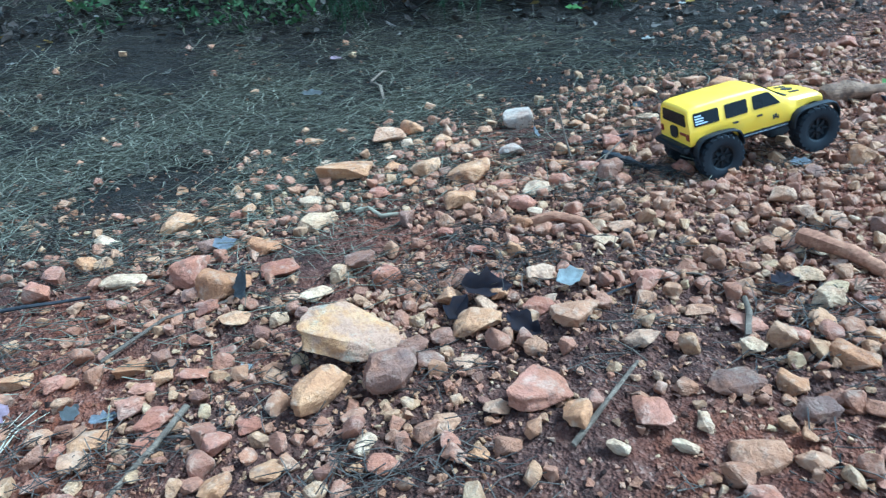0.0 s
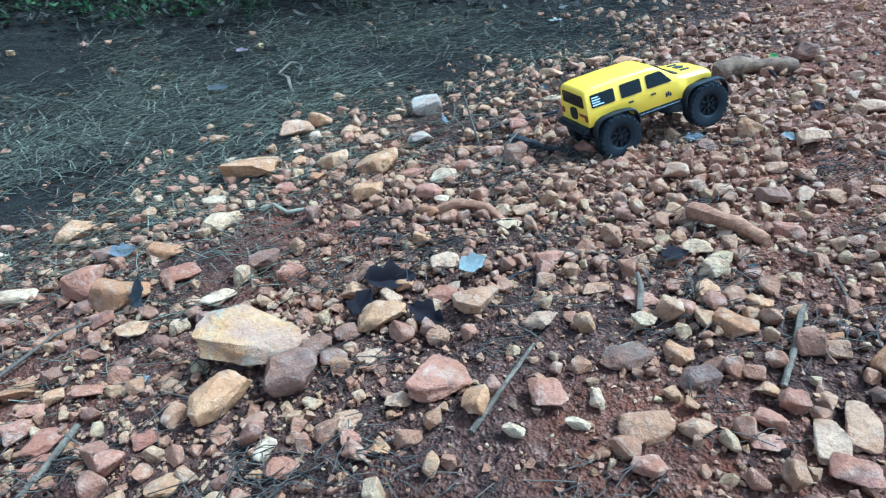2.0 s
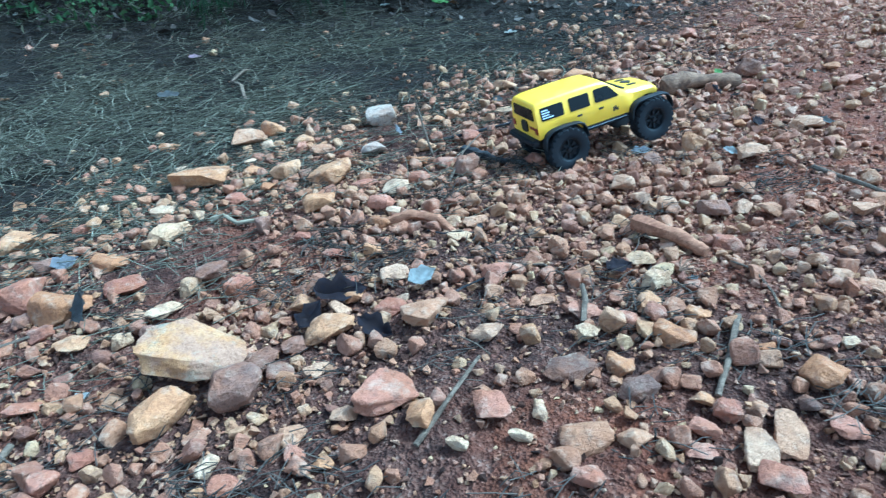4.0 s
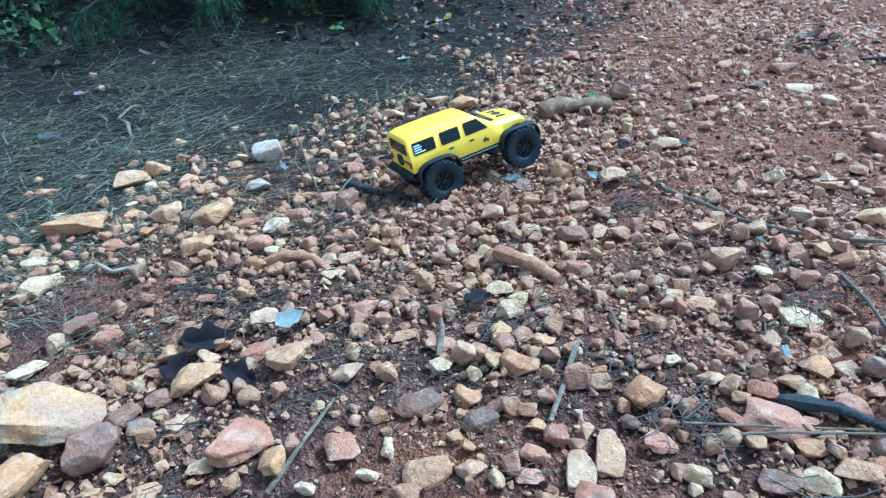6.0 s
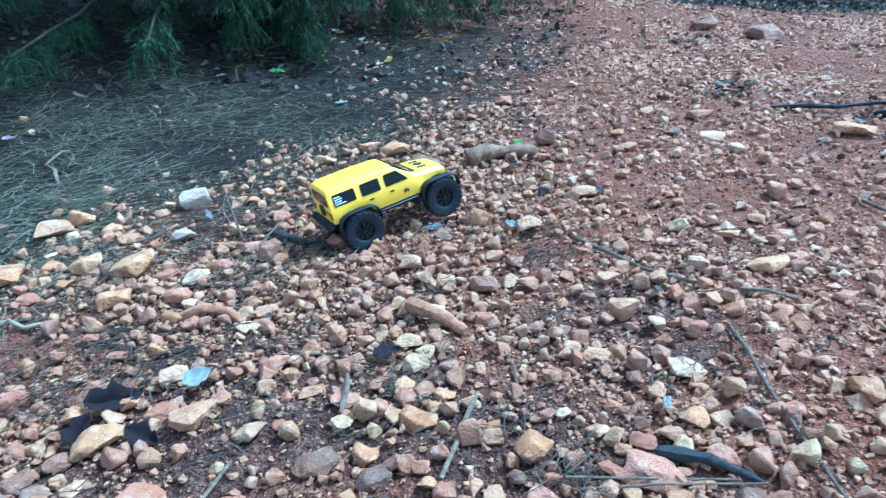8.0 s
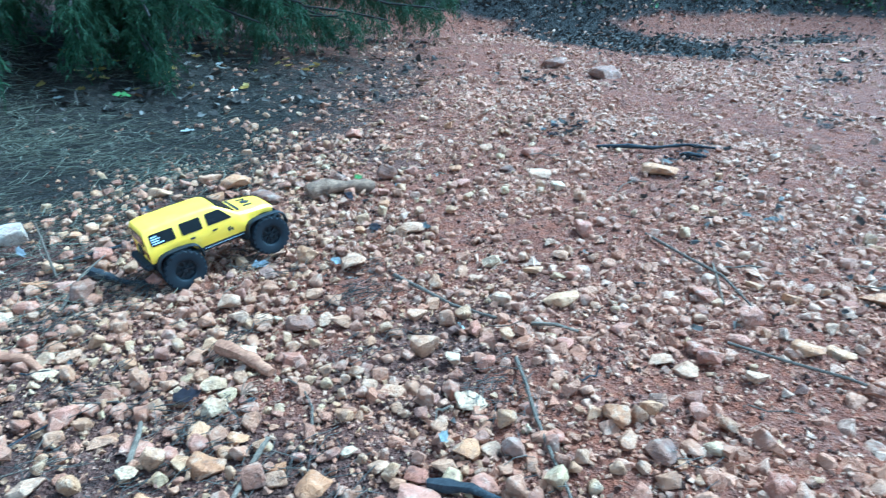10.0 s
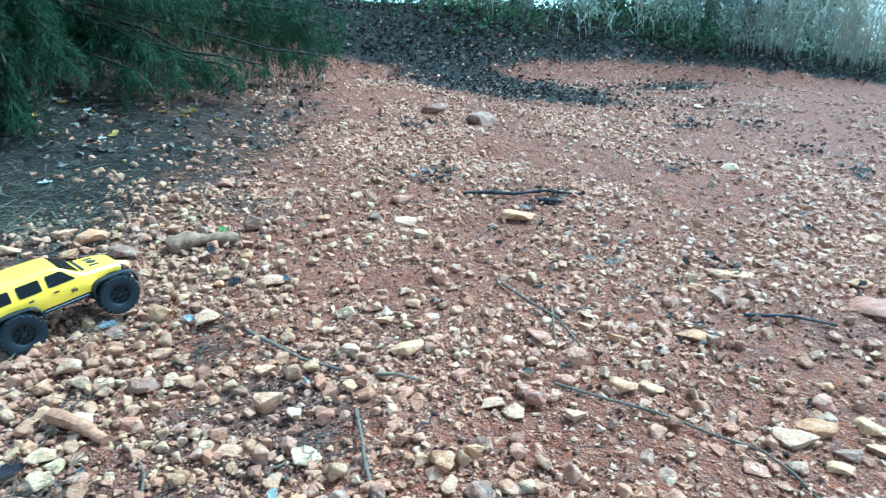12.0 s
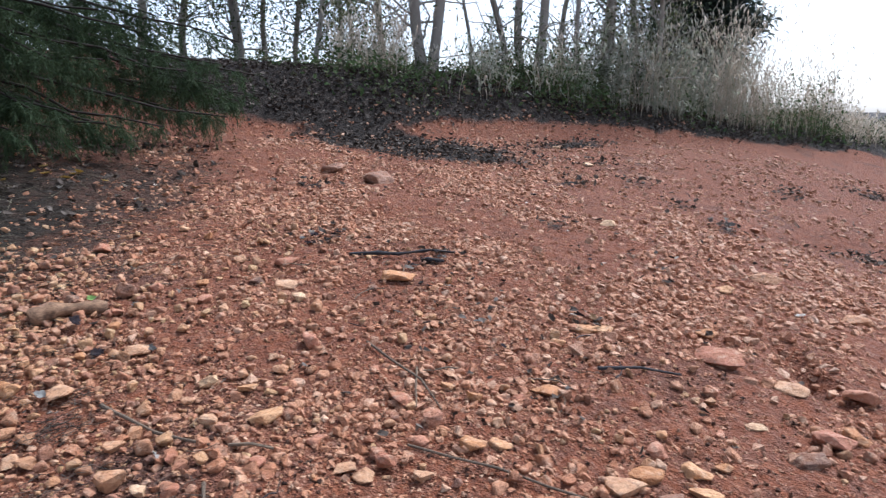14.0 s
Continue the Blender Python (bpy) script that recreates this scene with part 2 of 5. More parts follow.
# ---- ground ----
BANK = ((2.0, 2.92), (0.246, 0.969))


def ease(lo, hi, v):
    k = np.clip((v - lo) / (hi - lo), 0, 1)
    return k * k * (3 - 2 * k)


def beyond_bank(x, y):
    """Metres past the foot of the bank, uphill."""
    return np.maximum((x - BANK[0][0]) * BANK[1][0] + (y - BANK[0][1]) * BANK[1][1], (x - 4.5) * 0.589 + (y - 2.5) * 0.808)


def lie(x, y):
    """The large shape of the ground."""
    x, y = np.asarray(x, float), np.asarray(y, float)
    u, v = np.clip(x, -1.0, 3.4), np.clip(y, 0.0, 2.4)
    z = -0.3529 + 0.0677 * u + 0.0987 * v - 0.028 * u * u + 0.0077 * u * v - 0.0204 * v * v
    z += -0.0039 * u**3 + 0.0297 * u * u * v - 0.04 * u * v * v + 0.0246 * v**3
    z += 0.09 * np.clip(y - 2.4, 0, 1.5) - 0.05 * np.clip(-y, 0, 4)
    s = beyond_bank(x, y)
    z += 0.36 * ease(-0.08, 0.62, s) * (1 - 0.62 * ease(3.9, 6.2, x)) - 1.4 * ease(1.6, 9.0, s)
    z -= 0.05 * np.exp(-(((x - 1.72) * 0.75 + (y - 0.10) * 0.66) / 0.16) ** 2 - (((y - 0.10) * 0.75 - (x - 1.72) * 0.66) / 0.04) ** 2)
    z -= 0.045 * np.exp(-((((x - 3.3) * 0.957 - (y - 0.56) * 0.288) / 0.45) ** 2) - ((((x - 3.3) * 0.288 + (y - 0.56) * 0.957) / 0.07) ** 2))
    z += 0.035 * np.exp(-((((x - 1.70) * 0.99 - (y - 1.46) * 0.10) / 0.17) ** 2) - (np.where(y < 1.43, (y - 1.43) / 0.05, (y - 1.43) / 0.25) ** 2))
    z += 0.03 * np.exp(-(((x - 1.95) / 0.28) ** 2) - (((y - 2.6) / 0.3) ** 2))
    return z


def rough_at(x, y):
    p = Vector((x * 7, y * 7, 0.3))
    near = 1.0 if -1.2 < x < 2.4 and -0.3 < y < 2.3 else 0.6
    return near * (0.010 * noise.noise(p) + 0.0065 * noise.noise(p * 4.1) + 0.0022 * noise.noise(p * 13.0))


def ground_z(x, y):
    return float(lie(x, y)) + rough_at(x, y)


def litter_edge(x):
    return 1.04 + 0.42 * x + 0.72 * np.clip(x - 0.6, 0, 3) ** 2 + 0.05 * np.sin(8.3 * x + 0.8) + 0.03 * np.sin(19 * x + 2.1)


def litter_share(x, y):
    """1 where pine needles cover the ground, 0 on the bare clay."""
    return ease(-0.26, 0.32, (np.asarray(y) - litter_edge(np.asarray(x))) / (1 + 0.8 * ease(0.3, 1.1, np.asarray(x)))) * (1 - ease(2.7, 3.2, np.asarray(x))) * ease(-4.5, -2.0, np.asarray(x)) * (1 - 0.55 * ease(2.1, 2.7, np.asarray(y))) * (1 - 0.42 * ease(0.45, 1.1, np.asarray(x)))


def shaded_humus_share(x, y):
    """1 where soil between the stones is dark: humus, with gap shade painted in."""
    x, y = np.asarray(x), np.asarray(y)
    near = (1 - ease(0.35, 0.8, x)) * ease(-2.2, -1.2, x) * ease(-1.2, -0.2, y)
    return np.maximum(near, ease(-0.5, -0.1, y - litter_edge(x)) * (1 - ease(1.0, 1.5, x)) * ease(-2.2, -1.2, x))


# small heaps of dark leaves and crumbs on the open clay
DEBRIS = ((2.84, 1.47, 0.07), (3.23, 1.35, 0.09), (2.99, 1.02, 0.07), (2.87, 0.75, 0.06), (4.15, 0.96, 0.10), (4.87, 0.76, 0.12), (1.87, 0.48, 0.035), (1.48, 0.45, 0.03), (1.36, 1.225, 0.05), (1.45, 0.91, 0.045), (1.72, 1.85, 0.06), (1.28, 0.57, 0.025), (3.40, 0.42, 0.12), (2.10, 1.0, 0.05), (3.55, 1.75, 0.08))


def leaf_share(x, y):
    """1 on the dark leaf litter that covers the foot of the bank."""
    x, y = np.asarray(x, float), np.asarray(y, float)
    s = beyond_bank(x, y)
    tongue = np.exp(-((((x - 2.75) * 0.60 - (y - 2.45) * 0.80) / 0.56) ** 2) - ((((x - 2.75) * 0.80 + (y - 2.45) * 0.60) / 0.30) ** 2))
    for u, v, r in DEBRIS:
        tongue = tongue + 0.44 * np.exp(-(((x - u) / (1.7 * r)) ** 2) - (((y - v) / r) ** 2))
    patch = np.exp(-(((x - 3.9) / 0.45) ** 2) - (((y - 2.25) / 0.12) ** 2))
    return np.clip(ease(0.05, 0.3, s) * (0.25 + 0.75 * ease(1.3, 2.2, x)) + 1.4 * tongue + 0.8 * patch, 0, 1)


def axis_steps(lo, hi, fine, far, growth=1.12):
    mid = list(np.arange(lo, hi, fine))
    left, right, step = [], [], fine
    while not right or right[-1] < far:
        step *= growth
        right.append((right[-1] if right else mid[-1]) + step)
        left.append((left[-1] if left else lo) - step)
    return np.array(left[::-1] + mid + right)


def build_ground():
    xs, ys = axis_steps(-0.9, 2.3, 0.012, 600), axis_steps(0.0, 2.1, 0.012, 600)
    gx, gy = np.meshgrid(xs, ys)
    gz = lie(gx, gy)
    gz += np.array([rough_at(a, b) for a, b in zip(gx.ravel(), gy.ravel())]).reshape(gx.shape)
    nx, ny = len(xs), len(ys)
    i = np.arange(nx * ny).reshape(ny, nx)
    quads = np.stack([i[:-1, :-1], i[:-1, 1:], i[1:, 1:], i[1:, :-1]], -1).reshape(-1, 4)
    me = bpy.data.meshes.new("ground")
    me.from_pydata(np.stack([gx, gy, gz], -1).reshape(-1, 3).tolist(), [], quads.tolist())
    for name, share in (("litter", litter_share), ("leaves", leaf_share), ("humus", shaded_humus_share)):
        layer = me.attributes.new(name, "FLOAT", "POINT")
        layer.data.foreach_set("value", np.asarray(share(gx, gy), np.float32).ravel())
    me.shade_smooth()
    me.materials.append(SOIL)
    tagged(new("ground", me), "reddish clay ground with grit and pine litter", "ground", kind="structure")


build_ground()

# ---- helpers for things ----


def mesh_object(name, bm, material, smooth=False, sharp=None):
    me = bpy.data.meshes.new(name)
    bm.to_mesh(me)
    bm.free()
    if smooth:
        me.shade_smooth()
        if sharp:
            me.set_sharp_from_angle(angle=radians(sharp))
    me.materials.append(material)
    return new(name, me)


def part(name, bm, material, parent, label="", smooth=True, sharp=35):
    ob = mesh_object(name, bm, material, smooth, sharp)
    ob.parent = parent
    return tagged(ob, label)


def soup(name, verts, faces, material, smooth=False):
    """One mesh out of stacked arrays."""
    me = bpy.data.meshes.new(name)
    me.from_pydata(verts, [], faces)
    if smooth:
        me.shade_smooth()
    me.materials.append(material)
    return new(name, me)


class Pile:
    """Collects small pieces into one mesh."""

    def __init__(self):
        self.verts, self.faces, self.count = [], [], 0

    def add(self, v, f):
        self.verts.append(np.asarray(v, float).reshape(-1, 3))
        self.faces.append(np.asarray(f, int) + self.count)
        self.count += len(self.verts[-1])

    def done(self, name, material, smooth=False):
        faces = [row for block in self.faces for row in block.tolist()]
        return soup(name, np.concatenate(self.verts).tolist(), faces, material, smooth)


def spin(rng, tilt=0.5):
    """A random turn, mostly about z."""
    return np.array(Euler((rng.normal() * tilt, rng.normal() * tilt, rng.uniform(0, 6.28))).to_matrix())


# ---- stones ----


def stone_bm(seed, points, edge, grain, flat=1.0, segments=2, corners=()):
    """An angular, edge-worn stone about 1 across."""
    rng = random.Random(seed)
    bm = bmesh.new()
    for c in corners:
        bm.verts.new(c)
    for _ in range(points):
        v = Vector((rng.gauss(0, 1), rng.gauss(0, 1), rng.gauss(0, 1))).normalized() * rng.uniform(0.42, 0.56)
        bm.verts.new((max(-0.44, min(0.44, v.x)), max(-0.46, min(0.46, v.y)), max(-0.40, min(0.40, v.z)) * flat))
    made = bmesh.ops.convex_hull(bm, input=bm.verts)
    loose = {g for g in made["geom_interior"] + made["geom_unused"] if isinstance(g, bmesh.types.BMVert)}
    bmesh.ops.delete(bm, geom=list(loose), context="VERTS")
    bmesh.ops.dissolve_limit(bm, angle_limit=radians(14), verts=bm.verts, edges=bm.edges)
    if edge:
        bmesh.ops.bevel(bm, geom=list(bm.edges), offset=edge, segments=segments, profile=0.6, affect="EDGES", clamp_overlap=True)
    bmesh.ops.triangulate(bm, faces=bm.faces)
    if grain:
        for longest in (0.2, 0.12):
            bmesh.ops.subdivide_edges(bm, edges=[e for e in bm.edges if e.calc_length() > longest], cuts=1)
            bmesh.ops.triangulate(bm, faces=bm.faces)
        bmesh.ops.smooth_vert(bm, verts=bm.verts, factor=0.35, use_axis_x=True, use_axis_y=True, use_axis_z=True)
        off = Vector((seed * 3.1, seed * 1.7, 0))
        for v in bm.verts:
            p = v.co
            v.co += p.normalized() * grain * (noise.noise(p * 2.6 + off) + 0.6 * noise.noise(p * 6 + off) + 0.42 * noise.noise(p * 13 + off))
    sx, sy, sz = (max(v.co[k] for v in bm.verts) - min(v.co[k] for v in bm.verts) for k in range(3))
    low = min(v.co.z for v in bm.verts)
    mx, my = (sum((min(v.co[k] for v in bm.verts), max(v.co[k] for v in bm.verts))) / 2 for k in range(2))
    for v in bm.verts:
        v.co = Vector(((v.co.x - mx) / sx, (v.co.y - my) / sy, (v.co.z - low) / sz))
    return bm


def stone_data(name, bm, material):
    me = bpy.data.meshes.new(name)
    bm.to_mesh(me)
    bm.free()
    me.shade_smooth()
    me.set_sharp_from_angle(angle=radians(50))
    me.materials.append(material)
    return me


STONE_LOOK = {
    OCHRE: "angular ochre stone half sunk in red soil",
    RED: "reddish angular stone lying in red soil",
    BROWN: "dull brown stone half buried in soil",
    TAN: "tan weathered stone lying among gravel",
    PALE: "pale cream quartz stone lying among gravel",
    GREY: "greyish weathered rock lying on pine litter",
}
SHAPES = {k: [stone_data("stone", stone_bm(20 * a + b, 15, 0.035, 0.055), STONE[k]) for b in range(8)] for a, k in enumerate(TONES)}
TAKEN = {}
CELL = 0.06


def take(x, y, r):
    TAKEN.setdefault((int(x // CELL), int(y // CELL)), []).append((x, y, r))


def is_free(x, y, r, overlap=0.8):
    i, j = int(x // CELL), int(y // CELL)
    for a in (i - 1, i, i + 1):
        for b in (j - 1, j, j + 1):
            for u, v, q in TAKEN.get((a, b), ()):
                if (u - x) ** 2 + (v - y) ** 2 < (overlap * (r + q)) ** 2:
                    return False
    return True


ROCKS = random.Random(5)


def rock(x, y, wide, deep, high, turn, tone, lift=0.0, tip=0.0, group="stones on the slope"):
    """One stone of its own, sunk a little into the ground."""
    ob = new("stone", ROCKS.choice(SHAPES[tone]))
    wide, deep, high = 0.9 * wide, 0.9 * deep, 0.9 * high
    ob.matrix_basis = pose(x, y, ground_z(x, y) - (0.07 + 0.12 * float(ease(0.7, 1.1, x))) * high + lift, ROCKS.uniform(-7, 7) + tip, ROCKS.uniform(-7, 7), turn) @ Matrix.Diagonal((wide, deep, high, 1))
    take(x, y, 0.5 * max(wide, deep) * 0.9)
    return tagged(ob, STONE_LOOK[tone], "stone", group)


def lichened_material():
    """Ochre rock, bleached and lichened over half its faces."""
    n = Nodes("lichened_ochre_rock", 0.85, specular=0.3)
    ochre = n.ramp(n.noise(40, 5, 0.65), (0.3, (0.26, 0.120, 0.050)), (0.5, (0.46, 0.235, 0.092)), (0.75, (0.56, 0.36, 0.18)))
    pale = n.ramp(n.noise(90, 5, 0.7), (0.3, (0.15, 0.125, 0.085)), (0.55, (0.38, 0.325, 0.22)), (0.75, (0.50, 0.46, 0.35)))
    pink = n.mix(n.steps(n.noise(31, 5, 0.65), 0.44, 0.58), ochre, (0.41, 0.235, 0.14))
    col = n.mix(n.steps(n.noise(22, 6, 0.72), 0.51, 0.64), pink, pale)
    n.colour(n.mix(n.steps(n.noise(300, 4, 0.7), 0.3, 0.55), n.mix(0.45, col, (0.12, 0.06, 0.035)), col))
    return n.bump(n.sum(n.noise(200, 6, 0.7), n.sum(n.noise(55, 4, 0.6), 2.0, "MULTIPLY")), 0.8, 0.003).mat


# the large ochre rock propped on two smaller ones
def propped_rock():
    wedge = ((-0.50, 0.20, 0.42), (-0.49, -0.34, 0.26), (-0.44, -0.46, -0.22), (-0.45, 0.30, -0.42), (-0.12, 0.42, 0.50), (0.02, -0.40, 0.12), (0.06, -0.50, -0.44), (0.50, 0.02, -0.04), (0.47, -0.26, -0.36), (0.38, 0.36, 0.02), (0.10, 0.30, -0.50))
    bm = stone_bm(917, 0, 0.028, 0.06, corners=wedge)
    ob = mesh_object("stone", bm, lichened_material(), True, 38)
    x, y = -0.104, 0.512
    ob.matrix_basis = pose(x, y, ground_z(x, y) + 0.015, 4, 6, -6) @ Matrix.Diagonal((0.090, 0.050, 0.034, 1))
    take(x, y, 0.05)
    tagged(ob, "large ochre rock with pale lichen, propped on two stones", "rock", "stones on the slope")


propped_rock()


def worn_stone(x, y, wide, deep, high, turn, seed, tone, label):
    """A rounder, edge-worn stone."""
    ob = mesh_object("stone", stone_bm(seed, 34, 0.10, 0.05), STONE[tone], True, 60)
    ob.matrix_basis = pose(x, y, ground_z(x, y) - 0.04 * high, 0, 0, turn) @ Matrix.Diagonal((wide, deep, high, 1))
    take(x, y, 0.45 * max(wide, deep))
    tagged(ob, label, "stone", "stones on the slope")


worn_stone(-0.124, 0.458, 0.029, 0.062, 0.028, -36, 801, OCHRE, "long rounded ochre stone under the large rock")
worn_stone(-0.066, 0.468, 0.046, 0.042, 0.036, 20, 802, BROWN, "squat greyish brown stone under the large rock")
rock(-0.069, 1.115, 0.046, 0.036, 0.027, 11, OCHRE)
rock(-0.109, 1.093, 0.066, 0.051, 0.029, 13, TAN)
rock(-0.018, 1.056, 0.044, 0.034, 0.019, 9, OCHRE)
rock(0.010, 1.004, 0.037, 0.029, 0.016, 7, TAN)
rock(-0.239, 1.110, 0.038, 0.030, 0.023, 19, OCHRE)
rock(-0.166, 0.953, 0.097, 0.076, 0.031, 17, OCHRE)
rock(-0.045, 0.940, 0.052, 0.040, 0.031, 11, OCHRE)
rock(0.020, 0.917, 0.077, 0.060, 0.029, 8, OCHRE)
rock(0.007, 0.817, 0.051, 0.040, 0.032, 9, OCHRE)
rock(0.067, 0.877, 0.042, 0.033, 0.013, 5, RED)
rock(0.108, 0.841, 0.045, 0.035, 0.016, 2, PALE)
rock(0.141, 0.853, 0.036, 0.028, 0.021, 0, RED)
rock(0.083, 0.794, 0.041, 0.032, 0.021, 4, RED)
rock(0.098, 0.775, 0.025, 0.020, 0.010, 3, PALE)
rock(0.081, 0.740, 0.042, 0.033, 0.016, 5, OCHRE)
rock(0.210, 0.858, 0.041, 0.032, 0.035, -4, BROWN)
rock(0.150, 0.935, 0.039, 0.030, 0.016, -0, OCHRE)
rock(0.189, 0.905, 0.043, 0.033, 0.017, -3, RED)
rock(0.019, 0.688, 0.027, 0.021, 0.014, 10, RED)
rock(-0.015, 0.740, 0.023, 0.018, 0.015, 12, RED)
rock(-0.083, 0.654, 0.037, 0.029, 0.029, 18, RED)
rock(-0.114, 0.685, 0.044, 0.034, 0.024, 20, BROWN)
rock(-0.015, 0.591, 0.035, 0.027, 0.025, 14, OCHRE)
rock(0.038, 0.595, 0.024, 0.018, 0.015, 10, OCHRE)
rock(0.012, 0.545, 0.059, 0.046, 0.020, 13, OCHRE)
rock(0.104, 0.527, 0.057, 0.044, 0.020, 4, TAN)
rock(0.064, 0.675, 0.024, 0.019, 0.018, 7, OCHRE)
rock(0.082, 0.615, 0.035, 0.027, 0.016, 6, TAN)
rock(0.184, 0.581, 0.039, 0.030, 0.022, -3, RED)
rock(0.164, 0.681, 0.032, 0.025, 0.010, -1, PALE)
rock(0.189, 0.709, 0.033, 0.026, 0.011, -3, TAN)
rock(0.163, 0.722, 0.025, 0.020, 0.016, -1, PALE)
rock(0.324, 0.644, 0.033, 0.026, 0.012, -15, TAN)
rock(0.215, 0.530, 0.032, 0.025, 0.010, -7, TAN)
rock(0.245, 0.498, 0.037, 0.029, 0.012, -10, RED)
rock(0.233, 0.460, 0.023, 0.018, 0.016, -10, PALE)
rock(0.518, 0.813, 0.037, 0.029, 0.032, -24, OCHRE)
rock(0.414, 0.679, 0.032, 0.025, 0.020, -20, TAN)
rock(0.486, 0.638, 0.023, 0.035, 0.014, -27, TAN)
rock(0.498, 0.610, 0.034, 0.026, 0.019, -29, TAN)
rock(0.494, 0.705, 0.029, 0.023, 0.014, -25, TAN)
rock(0.712, 0.841, 0.050, 0.039, 0.019, -33, TAN)
rock(0.592, 0.580, 0.032, 0.025, 0.014, -36, TAN)
rock(0.422, 0.565, 0.030, 0.023, 0.018, -25, RED)
rock(0.564, 0.503, 0.039, 0.030, 0.029, -38, TAN)
rock(0.322, 0.514, 0.032, 0.025, 0.022, -18, PALE)
rock(0.330, 0.569, 0.035, 0.028, 0.013, -17, PALE)
rock(0.374, 0.616, 0.039, 0.031, 0.013, -19, PALE)
rock(0.479, 0.469, 0.020, 0.016, 0.013, -33, TAN)
rock(0.500, 0.453, 0.033, 0.026, 0.011, -36, TAN)
rock(0.564, 0.397, 0.043, 0.034, 0.014, -44, PALE)
rock(0.561, 0.373, 0.023, 0.018, 0.007, -45, RED)
rock(0.333, 0.457, 0.025, 0.020, 0.008, -21, OCHRE)
rock(0.299, 0.433, 0.041, 0.032, 0.018, -18, OCHRE)
rock(0.357, 0.398, 0.020, 0.016, 0.015, -26, OCHRE)
rock(0.379, 0.408, 0.018, 0.014, 0.010, -28, RED)
rock(0.439, 0.356, 0.026, 0.021, 0.009, -37, TAN)
rock(0.522, 0.334, 0.032, 0.038, 0.019, -45, OCHRE)
rock(0.541, 0.323, 0.028, 0.022, 0.012, -48, TAN)
rock(0.559, 0.309, 0.028, 0.022, 0.021, -50, BROWN)
rock(0.493, 0.324, 0.027, 0.021, 0.014, -44, TAN)
rock(0.466, 0.327, 0.027, 0.021, 0.013, -41, RED)
rock(0.447, 0.329, 0.017, 0.013, 0.008, -39, TAN)
rock(0.456, 0.301, 0.057, 0.044, 0.018, -42, RED)
rock(0.514, 0.286, 0.031, 0.024, 0.015, -49, RED)
rock(0.244, 0.414, 0.025, 0.028, 0.015, -12, OCHRE)
rock(0.243, 0.382, 0.035, 0.027, 0.019, -13, BROWN)
rock(0.202, 0.421, 0.048, 0.038, 0.015, -7, BROWN)
rock(0.051, 0.435, 0.060, 0.047, 0.019, 11, RED)
rock(0.079, 0.396, 0.026, 0.033, 0.016, 9, OCHRE)
rock(0.132, 0.394, 0.029, 0.036, 0.017, 2, RED)
rock(0.166, 0.385, 0.013, 0.032, 0.008, -3, PALE)
rock(0.190, 0.348, 0.043, 0.034, 0.016, -6, TAN)
rock(0.282, 0.359, 0.020, 0.016, 0.012, -19, OCHRE)
rock(0.269, 0.333, 0.026, 0.020, 0.015, -18, RED)
rock(0.259, 0.318, 0.024, 0.018, 0.008, -17, RED)
rock(0.315, 0.342, 0.019, 0.031, 0.011, -24, TAN)
rock(0.326, 0.320, 0.025, 0.054, 0.015, -27, TAN)
rock(0.296, 0.309, 0.025, 0.046, 0.015, -23, TAN)
rock(0.353, 0.336, 0.018, 0.018, 0.011, -29, BROWN)
rock(0.363, 0.311, 0.029, 0.023, 0.009, -32, RED)
rock(0.447, 0.246, 0.032, 0.025, 0.013, -47, PALE)
rock(0.472, 0.238, 0.034, 0.026, 0.011, -50, TAN)
rock(0.506, 0.248, 0.028, 0.022, 0.017, -52, BROWN)
rock(0.419, 0.251, 0.034, 0.027, 0.011, -43, BROWN)
rock(0.426, 0.315, 0.026, 0.020, 0.012, -38, RED)
rock(0.146, 0.363, 0.020, 0.015, 0.010, 0, PALE)
rock(0.021, 0.424, 0.026, 0.021, 0.012, 15, TAN)
rock(0.150, 0.484, 0.038, 0.030, 0.012, -0, TAN)
rock(1.566, 0.205, 0.102, 0.079, 0.034, -68, RED)
rock(1.663, -0.016, 0.070, 0.055, 0.031, -78, RED)
rock(1.415, -0.040, 0.068, 0.053, 0.032, -77, RED)
rock(1.328, -0.035, 0.058, 0.045, 0.022, -76, BROWN)
rock(1.169, 0.059, 0.048, 0.037, 0.016, -67, OCHRE)
rock(1.142, 0.032, 0.048, 0.037, 0.015, -68, OCHRE)
rock(1.105, 0.100, 0.055, 0.043, 0.018, -63, OCHRE)
rock(1.055, 0.101, 0.061, 0.048, 0.020, -61, TAN)
rock(1.216, 0.041, 0.028, 0.022, 0.013, -69, OCHRE)
rock(0.995, 0.261, 0.038, 0.030, 0.012, -49, OCHRE)
rock(0.961, 0.280, 0.043, 0.033, 0.014, -47, OCHRE)
rock(1.164, 0.310, 0.064, 0.050, 0.021, -53, OCHRE)
rock(0.777, 0.516, 0.057, 0.044, 0.018, -27, OCHRE)
rock(0.848, 0.326, 0.033, 0.025, 0.027, -38, RED)
rock(0.911, 0.339, 0.034, 0.027, 0.016, -41, RED)
rock(0.961, 0.360, 0.038, 0.029, 0.029, -43, RED)
rock(0.787, 1.114, 0.049, 0.038, 0.043, -17, BROWN)
rock(1.307, 0.858, 0.090, 0.070, 0.029, -40, OCHRE)
rock(2.272, 0.391, 0.111, 0.086, 0.035, -71, TAN)
rock(2.019, 0.393, 0.060, 0.047, 0.028, -68, OCHRE)
rock(1.439, 0.433, 0.060, 0.047, 0.019, -56, OCHRE)
